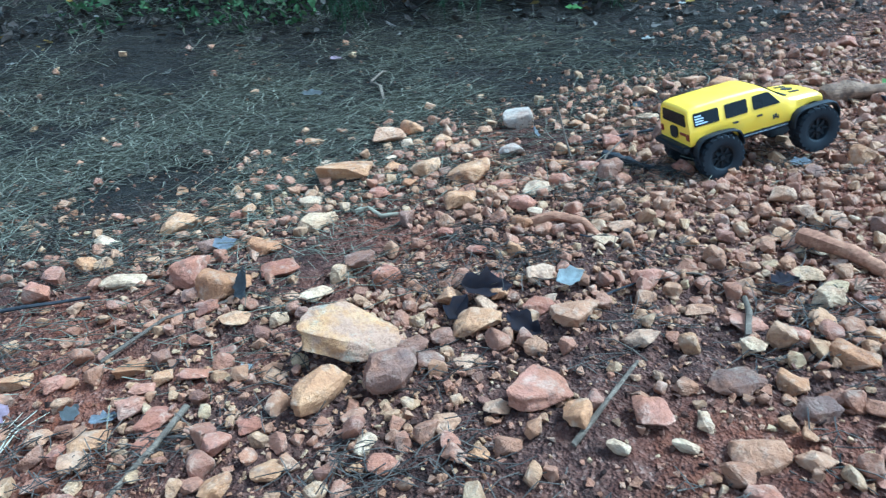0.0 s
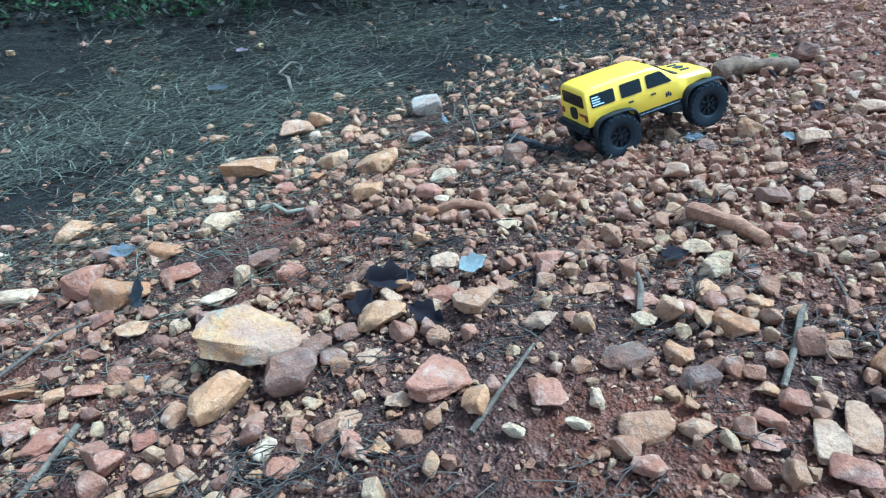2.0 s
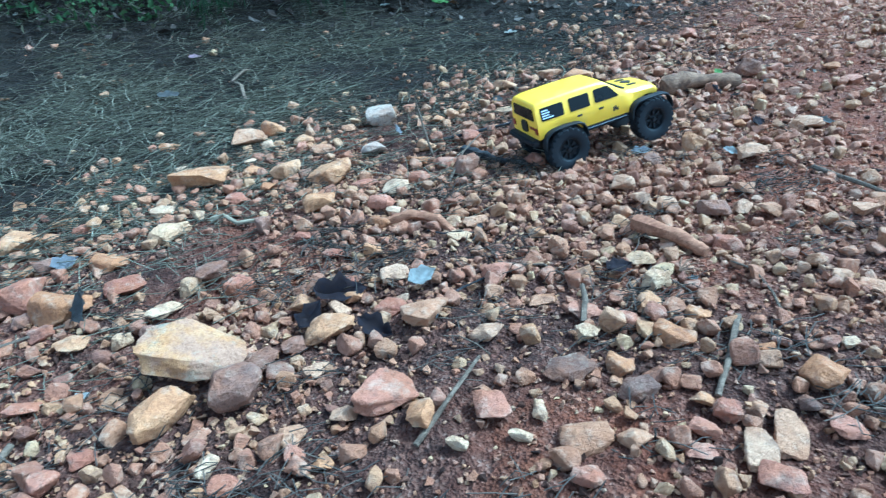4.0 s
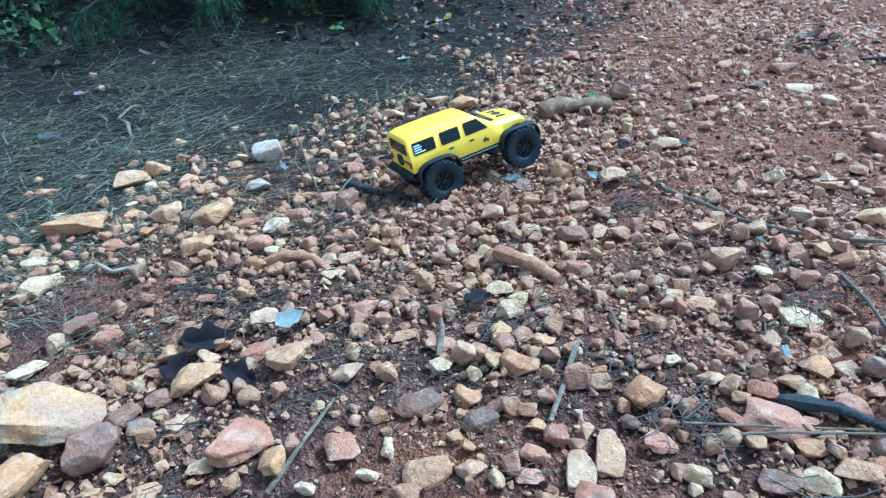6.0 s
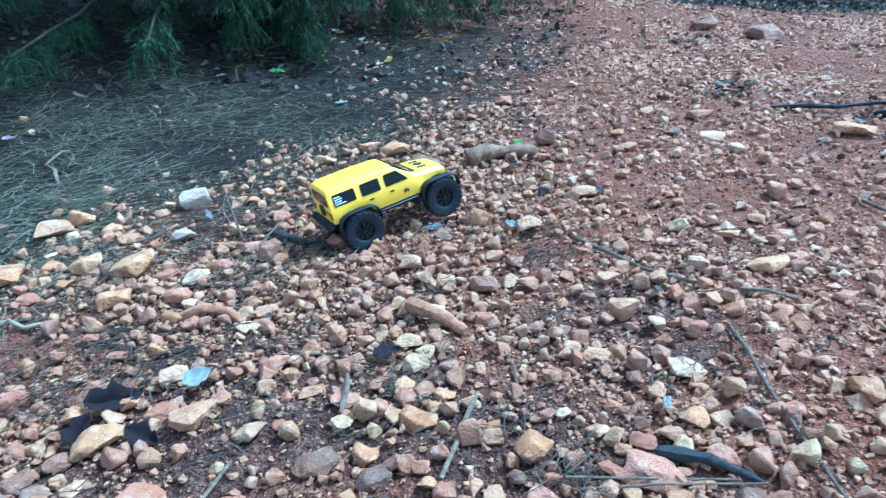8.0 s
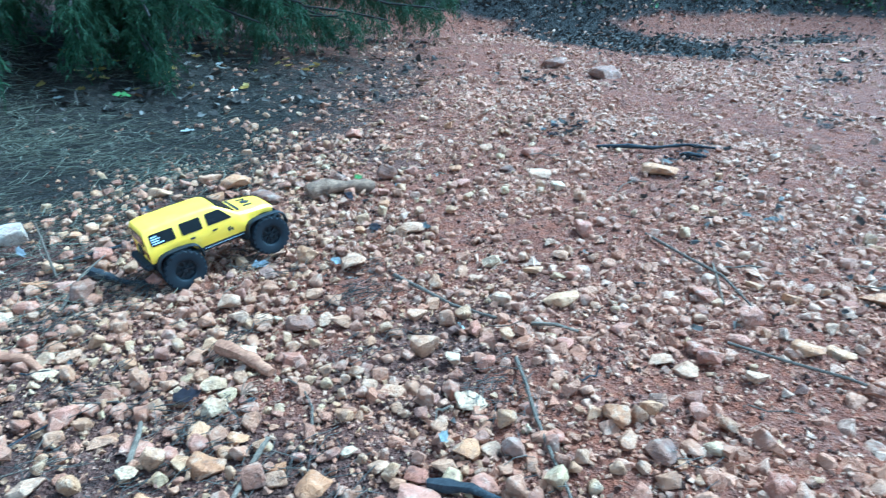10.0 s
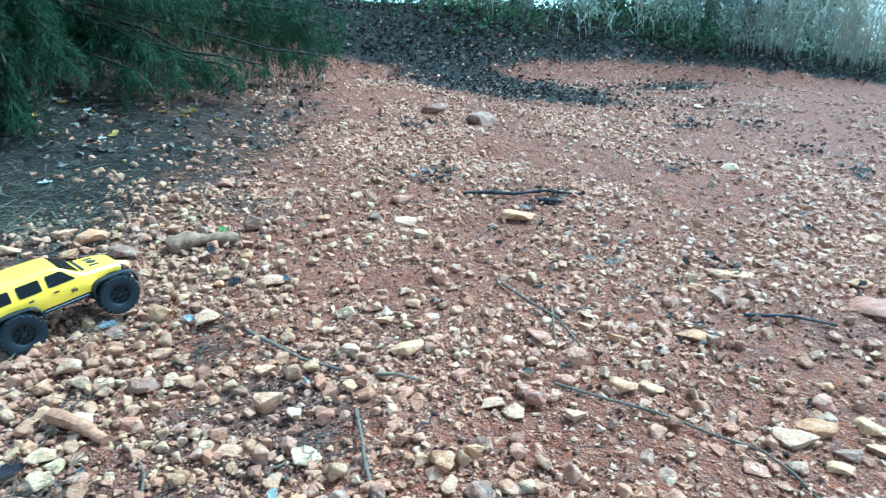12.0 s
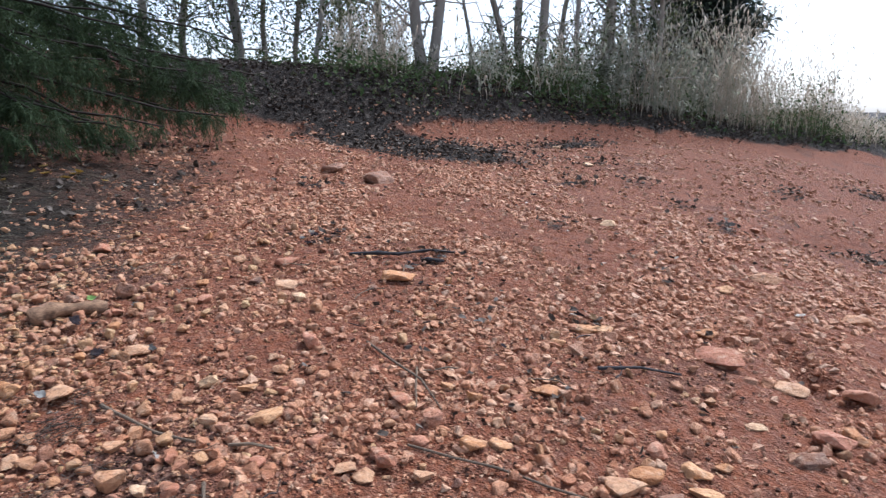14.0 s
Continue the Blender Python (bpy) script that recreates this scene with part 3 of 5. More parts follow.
rock(1.474, 0.408, 0.050, 0.039, 0.016, -58, OCHRE)
rock(1.378, 0.062, 0.038, 0.030, 0.012, -71, PALE)
rock(1.565, 0.072, 0.064, 0.050, 0.020, -74, TAN)
rock(2.191, 0.128, 0.082, 0.064, 0.032, -77, TAN)
rock(1.164, 1.114, 0.069, 0.054, 0.022, -30, RED)
rock(0.803, 0.359, 0.034, 0.027, 0.011, -34, TAN)
rock(0.804, 0.428, 0.033, 0.025, 0.011, -32, RED)
rock(0.797, 0.607, 0.035, 0.027, 0.011, -26, OCHRE)
rock(-0.310, 0.687, 0.058, 0.045, 0.041, 27, RED)
rock(-0.265, 0.659, 0.068, 0.053, 0.033, 25, OCHRE)
rock(-0.301, 0.650, 0.027, 0.021, 0.014, 28, BROWN)
rock(-0.274, 0.622, 0.029, 0.023, 0.014, 27, RED)
rock(-0.236, 0.594, 0.037, 0.029, 0.013, 25, OCHRE)
rock(-0.191, 0.594, 0.024, 0.019, 0.016, 21, PALE)
rock(-0.402, 0.704, 0.060, 0.047, 0.019, 32, PALE)
rock(-0.188, 0.635, 0.025, 0.020, 0.011, 20, TAN)
rock(-0.158, 0.631, 0.043, 0.033, 0.014, 17, PALE)
rock(-0.209, 0.689, 0.049, 0.039, 0.016, 20, RED)
rock(-0.136, 0.670, 0.030, 0.024, 0.023, 15, PALE)
rock(-0.242, 0.757, 0.054, 0.042, 0.017, 20, OCHRE)
rock(-0.388, 0.858, 0.070, 0.055, 0.029, 26, OCHRE)
rock(-0.185, 0.810, 0.064, 0.050, 0.020, 15, PALE)
rock(-0.347, 0.904, 0.044, 0.034, 0.014, 23, OCHRE)
rock(-0.292, 0.494, 0.026, 0.020, 0.015, 34, RED)
rock(-0.267, 0.454, 0.036, 0.028, 0.012, 34, RED)
rock(-0.264, 0.432, 0.027, 0.021, 0.010, 35, RED)
rock(-0.252, 0.510, 0.034, 0.027, 0.011, 30, RED)
rock(-0.279, 0.510, 0.022, 0.017, 0.016, 32, OCHRE)
rock(-0.322, 0.538, 0.041, 0.032, 0.013, 34, OCHRE)
rock(-0.178, 0.433, 0.024, 0.019, 0.008, 27, RED)
rock(-0.179, 0.511, 0.026, 0.020, 0.008, 23, TAN)
rock(-0.080, 0.399, 0.022, 0.024, 0.013, 16, PALE)
rock(-0.065, 0.378, 0.027, 0.021, 0.011, 15, RED)
rock(-0.088, 0.382, 0.015, 0.012, 0.007, 18, OCHRE)
rock(-0.153, 0.384, 0.030, 0.023, 0.010, 27, OCHRE)
rock(0.003, 0.379, 0.020, 0.016, 0.012, 5, OCHRE)
rock(-0.016, 0.391, 0.017, 0.019, 0.010, 8, RED)
rock(-0.021, 0.530, 0.027, 0.021, 0.011, 6, BROWN)
rock(-0.050, 0.517, 0.039, 0.031, 0.018, 10, BROWN)
rock(0.071, 0.556, 0.036, 0.029, 0.016, 11, RED)
rock(-0.000, 0.486, 0.028, 0.023, 0.012, 16, TAN)
rock(0.291, 0.340, 0.022, 0.018, 0.019, -27, RED)
rock(0.100, 0.362, 0.018, 0.015, 0.011, -2, PALE)
rock(0.496, 1.207, 0.075, 0.060, 0.031, -13, OCHRE)
rock(0.530, 1.097, 0.070, 0.056, 0.029, -17, BROWN)
rock(0.454, 1.242, 0.051, 0.041, 0.021, -17, TAN)
rock(0.219, 0.335, 0.028, 0.022, 0.012, -25, TAN)
rock(0.178, 0.316, 0.027, 0.021, 0.012, -10, RED)
rock(0.293, 0.280, 0.033, 0.026, 0.014, -34, RED)
rock(-0.442, 0.539, 0.037, 0.029, 0.018, 35, OCHRE)
rock(-0.317, 0.441, 0.039, 0.032, 0.017, 23, OCHRE)
rock(-0.320, 0.418, 0.027, 0.021, 0.015, 29, TAN)
rock(-0.189, 0.372, 0.030, 0.024, 0.013, 37, OCHRE)
rock(-0.203, 0.868, 0.038, 0.030, 0.016, 21, PALE)
rock(0.205, 1.078, 0.028, 0.023, 0.014, -7, OCHRE)
rock(-0.201, 1.014, 0.034, 0.027, 0.018, 3, PALE)
rock(-0.098, 1.004, 0.024, 0.019, 0.012, 13, PALE)
rock(-0.094, 0.967, 0.035, 0.028, 0.014, 3, OCHRE)
rock(0.806, 0.327, 0.035, 0.028, 0.015, -48, TAN)
rock(0.863, 0.275, 0.030, 0.024, 0.012, -50, TAN)
rock(0.759, 0.263, 0.022, 0.018, 0.019, -32, RED)
rock(0.962, 0.098, 0.030, 0.024, 0.012, -52, RED)
rock(1.087, 0.054, 0.035, 0.027, 0.014, -63, BROWN)
rock(1.047, 0.045, 0.033, 0.027, 0.014, -62, OCHRE)
rock(1.054, 0.427, 0.027, 0.022, 0.012, -57, OCHRE)
rock(1.061, 0.373, 0.029, 0.023, 0.021, -53, OCHRE)
rock(1.057, 0.479, 0.028, 0.022, 0.017, -53, RED)
rock(0.981, 0.528, 0.019, 0.029, 0.013, -50, RED)
rock(1.342, 0.420, 0.033, 0.026, 0.020, -56, OCHRE)
rock(1.107, 0.321, 0.024, 0.019, 0.012, -55, RED)
rock(0.111, 1.098, 0.059, 0.047, 0.037, -5, GREY)
rock(0.090, 0.988, 0.046, 0.037, 0.022, -1, GREY)
rock(1.086, 0.985, 0.057, 0.045, 0.024, -29, TAN)
rock(0.659, 0.263, 0.020, 0.029, 0.014, -53, TAN)
rock(0.605, 0.307, 0.025, 0.020, 0.010, -42, RED)
rock(0.421, 0.386, 0.018, 0.015, 0.010, -18, PALE)
rock(1.049, 1.049, 0.048, 0.038, 0.020, -45, BROWN)
rock(1.455, -0.058, 0.047, 0.037, 0.027, -93, OCHRE)
rock(2.290, 0.921, 0.062, 0.049, 0.026, -50, PALE)
rock(3.373, 1.742, 0.070, 0.056, 0.029, -56, PALE)
rock(3.690, 2.189, 0.060, 0.048, 0.025, -45, PALE)
rock(1.923, 2.025, 0.120, 0.096, 0.050, -34, BROWN)
rock(2.003, 1.820, 0.141, 0.113, 0.059, -48, BROWN)
rock(1.660, 0.275, 0.052, 0.042, 0.022, -72, OCHRE)
rock(1.296, 0.084, 0.015, 0.024, 0.010, -63, RED)
rock(-0.396, 0.529, 0.025, 0.019, 0.014, 37, RED)
rock(-0.340, 0.433, 0.025, 0.019, 0.014, 38, RED)
rock(-0.345, 0.408, 0.033, 0.026, 0.011, 40, RED)
rock(-0.293, 0.471, 0.028, 0.022, 0.016, 32, RED)
rock(0.322, 0.984, 0.043, 0.033, 0.034, -18, BROWN)
rock(0.354, 1.203, 0.051, 0.040, 0.020, -16, OCHRE)
rock(0.385, 0.733, 0.033, 0.026, 0.023, -28, TAN)
rock(0.389, 0.695, 0.031, 0.024, 0.022, -29, TAN)
rock(0.171, 0.985, 0.034, 0.026, 0.018, -10, OCHRE)
rock(0.327, 1.090, 0.044, 0.035, 0.014, -17, PALE)

# more stones of the same kinds, strewn between the large ones
def strew():
    rng = random.Random(11)
    made = 0
    while made < 122:
        x, y = rng.uniform(-0.75, 1.25), rng.uniform(0.10, 1.55)
        if y > litter_edge(x) + 0.10 * rng.random() or (x > 0.75 and rng.random() < 0.55):
            continue
        w = rng.uniform(0.020, 0.034) if rng.random() < 0.8 else rng.uniform(0.034, 0.046)
        if not is_free(x, y, w * 0.5, 0.9):
            continue
        tone = rng.choices((OCHRE, RED, BROWN, TAN, PALE), (3.2, 4, 2.2, 3, 1.2))[0]
        rock(x, y, w, w * rng.uniform(0.65, 1.1), w * rng.uniform(0.45, 0.8), rng.uniform(0, 360), tone)
        made += 1


strew()


def shapes_of(seed, count, points, edge):
    """A few low stone shapes to repeat."""
    out = []
    for k in range(count):
        bm = stone_bm(seed + k, points, edge, 0, segments=1)
        bm.verts.ensure_lookup_table()
        for i, v in enumerate(bm.verts):
            v.index = i
        out.append((np.array([v.co[:] for v in bm.verts]), np.array([[v.index for v in f.verts] for f in bm.faces])))
        bm.free()
    return out


def scatter_stones(name, label, material, count, shapes, place, size, clear, seed, sink=0.07, smooth=False):
    """Gravel too plentiful to count, as one mesh."""
    rng = np.random.default_rng(seed)
    pile, made, tries = Pile(), 0, 0
    while made < count and tries < count * 12:
        tries += 1
        x, y = place(rng)
        w = size(rng)
        if clear and not is_free(x, y, w * 0.5, 0.74):
            continue
        if clear > 1:
            take(x, y, w * 0.45)
        v, f = shapes[rng.integers(len(shapes))]
        p = (v * (w, w * rng.uniform(0.65, 1.0), w * rng.uniform(0.5, 0.95))) @ spin(rng, 0.25).T
        pile.add(p + (x, y, ground_z(x, y) - sink * w), f)
        made += 1
    return tagged(pile.done(name, material, smooth), label, "gravel", kind="stuff")


def field(x0, x1, y0, y1, keep):
    """Gives random places, more of them where keep() is high."""
    stock = []

    def place(rng):
        if not stock:
            xy = rng.uniform((x0, y0), (x1, y1), (3000, 2))
            good = rng.random(3000) < keep(xy[:, 0], xy[:, 1])
            stock.extend(xy[good].tolist())
        return stock.pop()
    return place


def patchy(x, y, scale=5.0):
    return np.array([0.5 + 0.9 * noise.noise(Vector((a * scale, b * scale, 7.7))) for a, b in zip(np.ravel(x), np.ravel(y))])


def fade(x, y):
    return ease(-1.7, -0.8, x) * ease(-0.9, 0.05, y)


def trodden(x, y):
    """1 on the smooth clay where few stones lie."""
    return np.exp(-((((x - 0.80) * 0.75 - (y - 0.27) * 0.66) / 0.26) ** 2) - ((((x - 0.80) * 0.66 + (y - 0.27) * 0.75) / 0.085) ** 2))


def stony(x, y):
    bare = 1.0 - 0.985 * litter_share(x, y)
    fan = 1.0 - 0.9 * ease(0.42, 0.9, x)
    near = 0.6 + 0.4 * ease(0.36, 0.50, y)
    return np.clip(bare * fan * near * fade(x, y) * (1 - 0.8 * trodden(x, y)) * (0.15 + 1.0 * patchy(x, y)), 0, 1)


def gritty(x, y):
    bare = (1.0 - 0.86 * litter_share(x, y)) * (1 - 0.45 * shaded_humus_share(x, y))
    return np.clip(bare * ease(-1.3, -0.2, y) * (1 - 0.75 * trodden(x, y)) * (1.5 * patchy(x, y, 3.3) + 0.8 * patchy(x, y, 11.0) - 0.55) * (1 - 0.8 * leaf_share(x, y)), 0.10 * bare * ease(-1.3, -0.2, y), 1)


PEBBLES, SMALL, CRUMBS = shapes_of(300, 14, 12, 0.06), shapes_of(400, 16, 10, 0), shapes_of(500, 12, 8, 0)
scatter_stones("gravel", "coarse mixed reddish gravel strewn over the slope", GRAVEL, 6200, PEBBLES, field(-1.7, 1.5, -0.9, 1.7, stony), lambda r: 0.009 + 0.015 * r.random() ** 1.5, 2, 1)
scatter_stones("gravel", "fine mixed gravel between the stones", GRAVEL, 19000, CRUMBS, field(-1.7, 1.4, -0.9, 1.7, stony), lambda r: 0.003 + 0.007 * r.random() ** 1.4, 0, 2)
scatter_stones("gravel", "small reddish gravel over the open clay", CHIPS, 16000, SMALL, field(0.45, 3.2, -1.2, 2.6, gritty), lambda r: 0.005 + 0.018 * r.random() ** 2.0, 0, 3, 0.32)
scatter_stones("gravel", "fine reddish grit over the open clay", CHIPS, 26000, CRUMBS, field(0.4, 1.9, -0.6, 1.6, gritty), lambda r: r.uniform(0.003, 0.008), 0, 5, 0.25)
scatter_stones("gravel", "small haze-paled stones on the farther clay", HAZED, 12000, SMALL, field(1.3, 5.5, -1.2, 3.0, gritty), lambda r: 0.007 + 0.026 * r.random() ** 2.4, 0, 4, 0.34)
scatter_stones("gravel", "angular reddish pebbles sunk in the open clay", CHIPS, 2900, PEBBLES, field(0.5, 2.8, -0.5, 2.0, gritty), lambda r: 0.010 + 0.015 * r.random() ** 1.6, 1, 8, 0.30)
scatter_stones("soil_crumbs", "loose dark soil crumbs between the stones", CRUMB, 11000, CRUMBS, field(-1.5, 1.5, -0.6, 1.45, lambda x, y: np.clip(0.3 + patchy(x, y, 6.0), 0, 1) * fade(x, y) * (1 - 0.7 * ease(0.5, 1.0, x)) * (1 - 0.8 * litter_share(x, y))), lambda r: r.uniform(0.003, 0.008), 0, 6)
scatter_stones("gravel", "pale grit over the near soil", GRAVEL, 15000, CRUMBS, field(-1.0, 1.0, -0.2, 1.1, stony), lambda r: r.uniform(0.0025, 0.005), 0, 7)


# ---- pine needles, twigs, leaves ----
def strands(points, width):
    """Many thin three-sided strands at once: points (n, k, 3), width (k,)."""
    n, k, _ = points.shape
    way = np.gradient(points, axis=1)
    way /= np.linalg.norm(way, axis=2, keepdims=True) + 1e-9
    side = np.cross(way, (0.03, 0.02, 1.0))
    side /= np.linalg.norm(side, axis=2, keepdims=True) + 1e-9
    up = np.cross(side, way)
    w = (np.asarray(width) * np.ones(k))[None, :, None]
    v = np.stack([points + w * (math.cos(a) * side + math.sin(a) * up) for a in (0.5, 2.6, 4.7)], 2)
    f = np.array([(3 * q + a, 3 * q + (a + 1) % 3, 3 * q + 3 + (a + 1) % 3, 3 * q + 3 + a) for q in range(k - 1) for a in range(3)])
    return v.reshape(-1, 3), (f[None] + (np.arange(n) * 3 * k)[:, None, None]).reshape(-1, 4)


def heights(x, y):
    return lie(x, y) + np.array([rough_at(a, b) for a, b in zip(np.ravel(x), np.ravel(y))]).reshape(np.shape(x))


def strew_needles(name, count, place, long, seed, high, thick, material, label):
    rng = np.random.default_rng(seed)
    xy = np.array([place(rng) for _ in range(count)])
    a, length = np.where(rng.random(count) < 0.55, rng.normal(0.1, 0.45, count), rng.uniform(0, 6.28, count)), rng.uniform(*long, count)
    p = [xy]
    for _ in range(2):
        p.append(p[-1] + (length / 2 * np.stack((np.cos(a), np.sin(a)))).T)
        a = a + rng.normal(size=count) * 0.22
    p = np.stack(p, 1)
    z = lie(p[..., 0], p[..., 1]) + 0.003 + rng.random((count, 1)) * high + rng.normal(size=(count, 3)) * 0.0025
    pile = Pile()
    pile.add(*strands(np.concatenate((p, z[..., None]), 2), thick))
    return tagged(pile.done(name, material), label, "pine needles", kind="stuff")


strew_needles("pine_needles", 27000, field(-2.8, 1.6, -0.2, 2.4, lambda x, y: ease(-2.8, -1.5, x) * (1 - 0.85 * ease(0.0, 0.6, x)) * litter_share(x, y) * (1 - 0.75 * ease(1.30, 1.75, y)) * np.clip(1.5 * patchy(x, y, 5.0) - 0.25, 0.04, 1)), (0.03, 0.085), 21, 0.009, 0.00060, NEEDLE, "dry greyish pine needles matted on the ground")
strew_needles("dark_needles", 14000, field(-2.4, 1.6, 0.3, 2.3, lambda x, y: ease(-2.8, -1.5, x) * litter_share(x, y) * np.clip(1.3 * patchy(x, y, 7.0) - 0.1, 0.05, 1)), (0.02, 0.06), 25, 0.008, 0.00055, FIBRE, "dark pine needles under the conifer")
strew_needles("pine_needles", 2300, field(-1.5, 0.5, 0.1, 1.2, lambda x, y: (1 - ease(0.1, 0.5, x)) * fade(x, y) * np.clip(1.0 - 2.2 * (litter_edge(x) - y), 0, 1) * (y < litter_edge(x) + 0.1)), (0.03, 0.07), 23, 0.007, 0.0005, NEEDLE, "sparse dry pine needles between the stones")
strew_needles("root_fibres", 9500, field(-1.4, 1.1, -0.4, 1.2, lambda x, y: fade(x, y) * (1 - ease(0.35, 0.75, x)) * np.clip(2.4 * patchy(x, y, 13.0) - 1.35, 0, 1)), (0.010, 0.036), 22, 0.010, 0.00050, FIBRE, "thin dark root fibres and needles on soil")


def stick(name, label, material, points, thick, taper=0.6, sides=8, knots=0.12, category="stick"):
    """A rounded, crooked stick along points (x, y, height over the ground)."""
    pts = [Vector((x, y, ground_z(x, y) + h)) for x, y, h in points]
    fine = []
    for a, b in zip(pts, pts[1:]):
        fine += [a.lerp(b, k / 4) for k in range(4)]
    fine.append(pts[-1])
    base = fine[0].copy()
    length = len(fine)
    bm = bmesh.new()
    rows = []
    for k, p in enumerate(fine):
        way = (fine[min(k + 1, length - 1)] - fine[max(k - 1, 0)]).normalized()
        side = way.cross(Vector((0.01, 0.02, 1))).normalized()
        up = side.cross(way)
        r = thick * (1 - (1 - taper) * k / (length - 1)) * (1 + knots * noise.noise(p * 60))
        jog = thick * 0.5 * Vector((noise.noise(p * 25), noise.noise(p * 25 + Vector((9, 0, 0))), 0))
        rows.append([bm.verts.new(p - base + jog + r * (math.cos(t) * side + math.sin(t) * up) * (1 + 0.15 * noise.noise(Vector((t, k * 0.3, 0))))) for t in (6.2832 * q / sides for q in range(sides))])
    for a, b in zip(rows, rows[1:]):
        for q in range(sides):
            bm.faces.new((a[q], a[(q + 1) % sides], b[(q + 1) % sides], b[q]))
    bm.faces.new(rows[0][::-1])
    bm.faces.new(rows[-1])
    ob = mesh_object(name, bm, material, True, 50)
    ob.location = base
    return tagged(ob, label, category)


stick("stick", "straight grey weathered stick on the gravel", WEATHERED, ((0.358, 0.438, 0.010), (0.328, 0.398, 0.007), (0.294, 0.358, 0.005)), 0.0027, 0.85)
stick("wood_piece", "reddish broken piece of wood lying on gravel", REDWOOD, ((0.350, 0.622, 0.016), (0.375, 0.578, 0.013), (0.392, 0.546, 0.008)), 0.0080, 0.85, 10, 0.5, "wood")
stick("stick", "thin grey stick leaning on small stones", WEATHERED, ((0.072, 0.376, 0.004), (0.103, 0.408, 0.010), (0.134, 0.440, 0.014)), 0.0022, 0.7)
stick("root", "pale crooked root on pine needles", WEATHERED, ((-0.128, 1.290, 0.004), (-0.140, 1.345, 0.018), (-0.165, 1.395, 0.012), (-0.140, 1.440, 0.022), (-0.138, 1.490, 0.010)), 0.0038, 0.6, 8, 0.3, "root")
stick("straw", "pale straight straw lying across the gravel", WEATHERED, ((0.386, 0.318, 0.012), (0.444, 0.292, 0.012), (0.508, 0.262, 0.010)), 0.0011, 0.8, 6, 0.05, "straw")
stick("straw", "pale straw lying across the gravel", WEATHERED, ((0.394, 0.306, 0.008), (0.450, 0.280, 0.012), (0.520, 0.246, 0.012)), 0.0011, 0.8, 6, 0.05, "straw")
stick("stick", "damp dark piece of wood among stones", DARKWOOD, ((0.470, 0.312, 0.010), (0.500, 0.284, 0.012), (0.522, 0.250, 0.006)), 0.0050, 0.35, 9, 1.3)
stick("twig", "long thin dark twig winding over red clay", TWIG, ((0.893, 0.340, 0.006), (0.918, 0.281, 0.009), (0.947, 0.223, 0.007), (0.974, 0.162, 0.009), (0.997, 0.110, 0.008), (0.992, 0.070, 0.005), (0.975, 0.020, 0.004)), 0.0019, 0.75, 6)
stick("twig", "thin dark twig crossing the red gravel", TWIG, ((1.043, 0.629, 0.006), (1.027, 0.532, 0.010), (1.020, 0.454, 0.010), (0.995, 0.380, 0.005)), 0.0024, 0.7, 6)
stick("twig", "thin pale curved twig on the gravel", WEATHERED, ((1.046, 0.495, 0.006), (1.007, 0.452, 0.012), (0.971, 0.410, 0.004)), 0.0018, 0.7, 6)
stick("root", "thin dark root half buried in clay", TWIG, ((0.649, 0.436, 0.006), (0.626, 0.384, 0.010), (0.603, 0.332, 0.007), (0.577, 0.258, 0.006), (0.560, 0.210, 0.004)), 0.0026, 0.6, 6, 0.3, "root")
stick("twig", "grey brown branched twig across small gravel", TWIG, ((0.610, 0.690, 0.005), (0.630, 0.623, 0.010), (0.646, 0.584, 0.010), (0.670, 0.540, 0.008), (0.690, 0.505, 0.004)), 0.0030, 0.6, 6, 0.3)
stick("stick", "straight pale grey stick on red clay", WEATHERED, ((0.705, 0.483, 0.007), (0.728, 0.463, 0.008), (0.749, 0.444, 0.006)), 0.0024, 0.8, 7)
stick("bark_strip", "dark curled strip of bark on the gravel", DARKWOOD, ((0.221, 0.937, 0.010), (0.247, 0.895, 0.010), (0.272, 0.868, 0.009), (0.300, 0.858, 0.005)), 0.0085, 0.35, 9, 0.7, "bark")
stick("log", "short thick barked branch piece beside stones", BARKED, ((0.605, 1.070, 0.013), (0.64, 1.071, 0.015), (0.69, 1.064, 0.016), (0.735, 1.052, 0.012)), 0.0165, 0.85, 12, 0.7, "wood")
stick("stick", "dark thin stick on red clay", DARKWOOD, ((1.31, 0.31, 0.006), (1.37, 0.262, 0.010), (1.43, 0.215, 0.005)), 0.0036, 0.5, 8)
stick("stick", "grey stick lying on dark soil", WEATHERED, ((-0.238, 0.458, 0.008), (-0.252, 0.42, 0.006), (-0.272, 0.370, 0.004)), 0.0030, 0.7)
stick("stick", "dark rotten stick on pine litter", DARKWOOD, ((-0.62, 0.64, 0.010), (-0.50, 0.66, 0.012), (-0.43, 0.675, 0.006)), 0.0034, 0.5)
stick("twig", "bent bare twig between stones", TWIG, ((-0.36, 0.55, 0.004), (-0.31, 0.60, 0.012), (-0.25, 0.63, 0.004)), 0.0022, 0.6, 6)
stick("root", "smooth reddish root crossing the gravel", REDWOOD, ((0.085, 0.738, 0.006), (0.115, 0.730, 0.012), (0.145, 0.712, 0.012), (0.158, 0.692, 0.003)), 0.0075, 0.7, 8, 0.3, "root")
stick("root", "pale knotted root on the gravel", STRAW, ((-0.135, 0.828, 0.004), (-0.118, 0.822, 0.012), (-0.10, 0.806, 0.008), (-0.075, 0.806, 0.006)), 0.0036, 0.5, 8, 1.0, "root")
stick("stick", "long thin dark stick on pine litter", DARKWOOD, ((0.20, 0.99, 0.010), (0.32, 1.00, 0.014), (0.44, 1.005, 0.010)), 0.0030, 0.6)
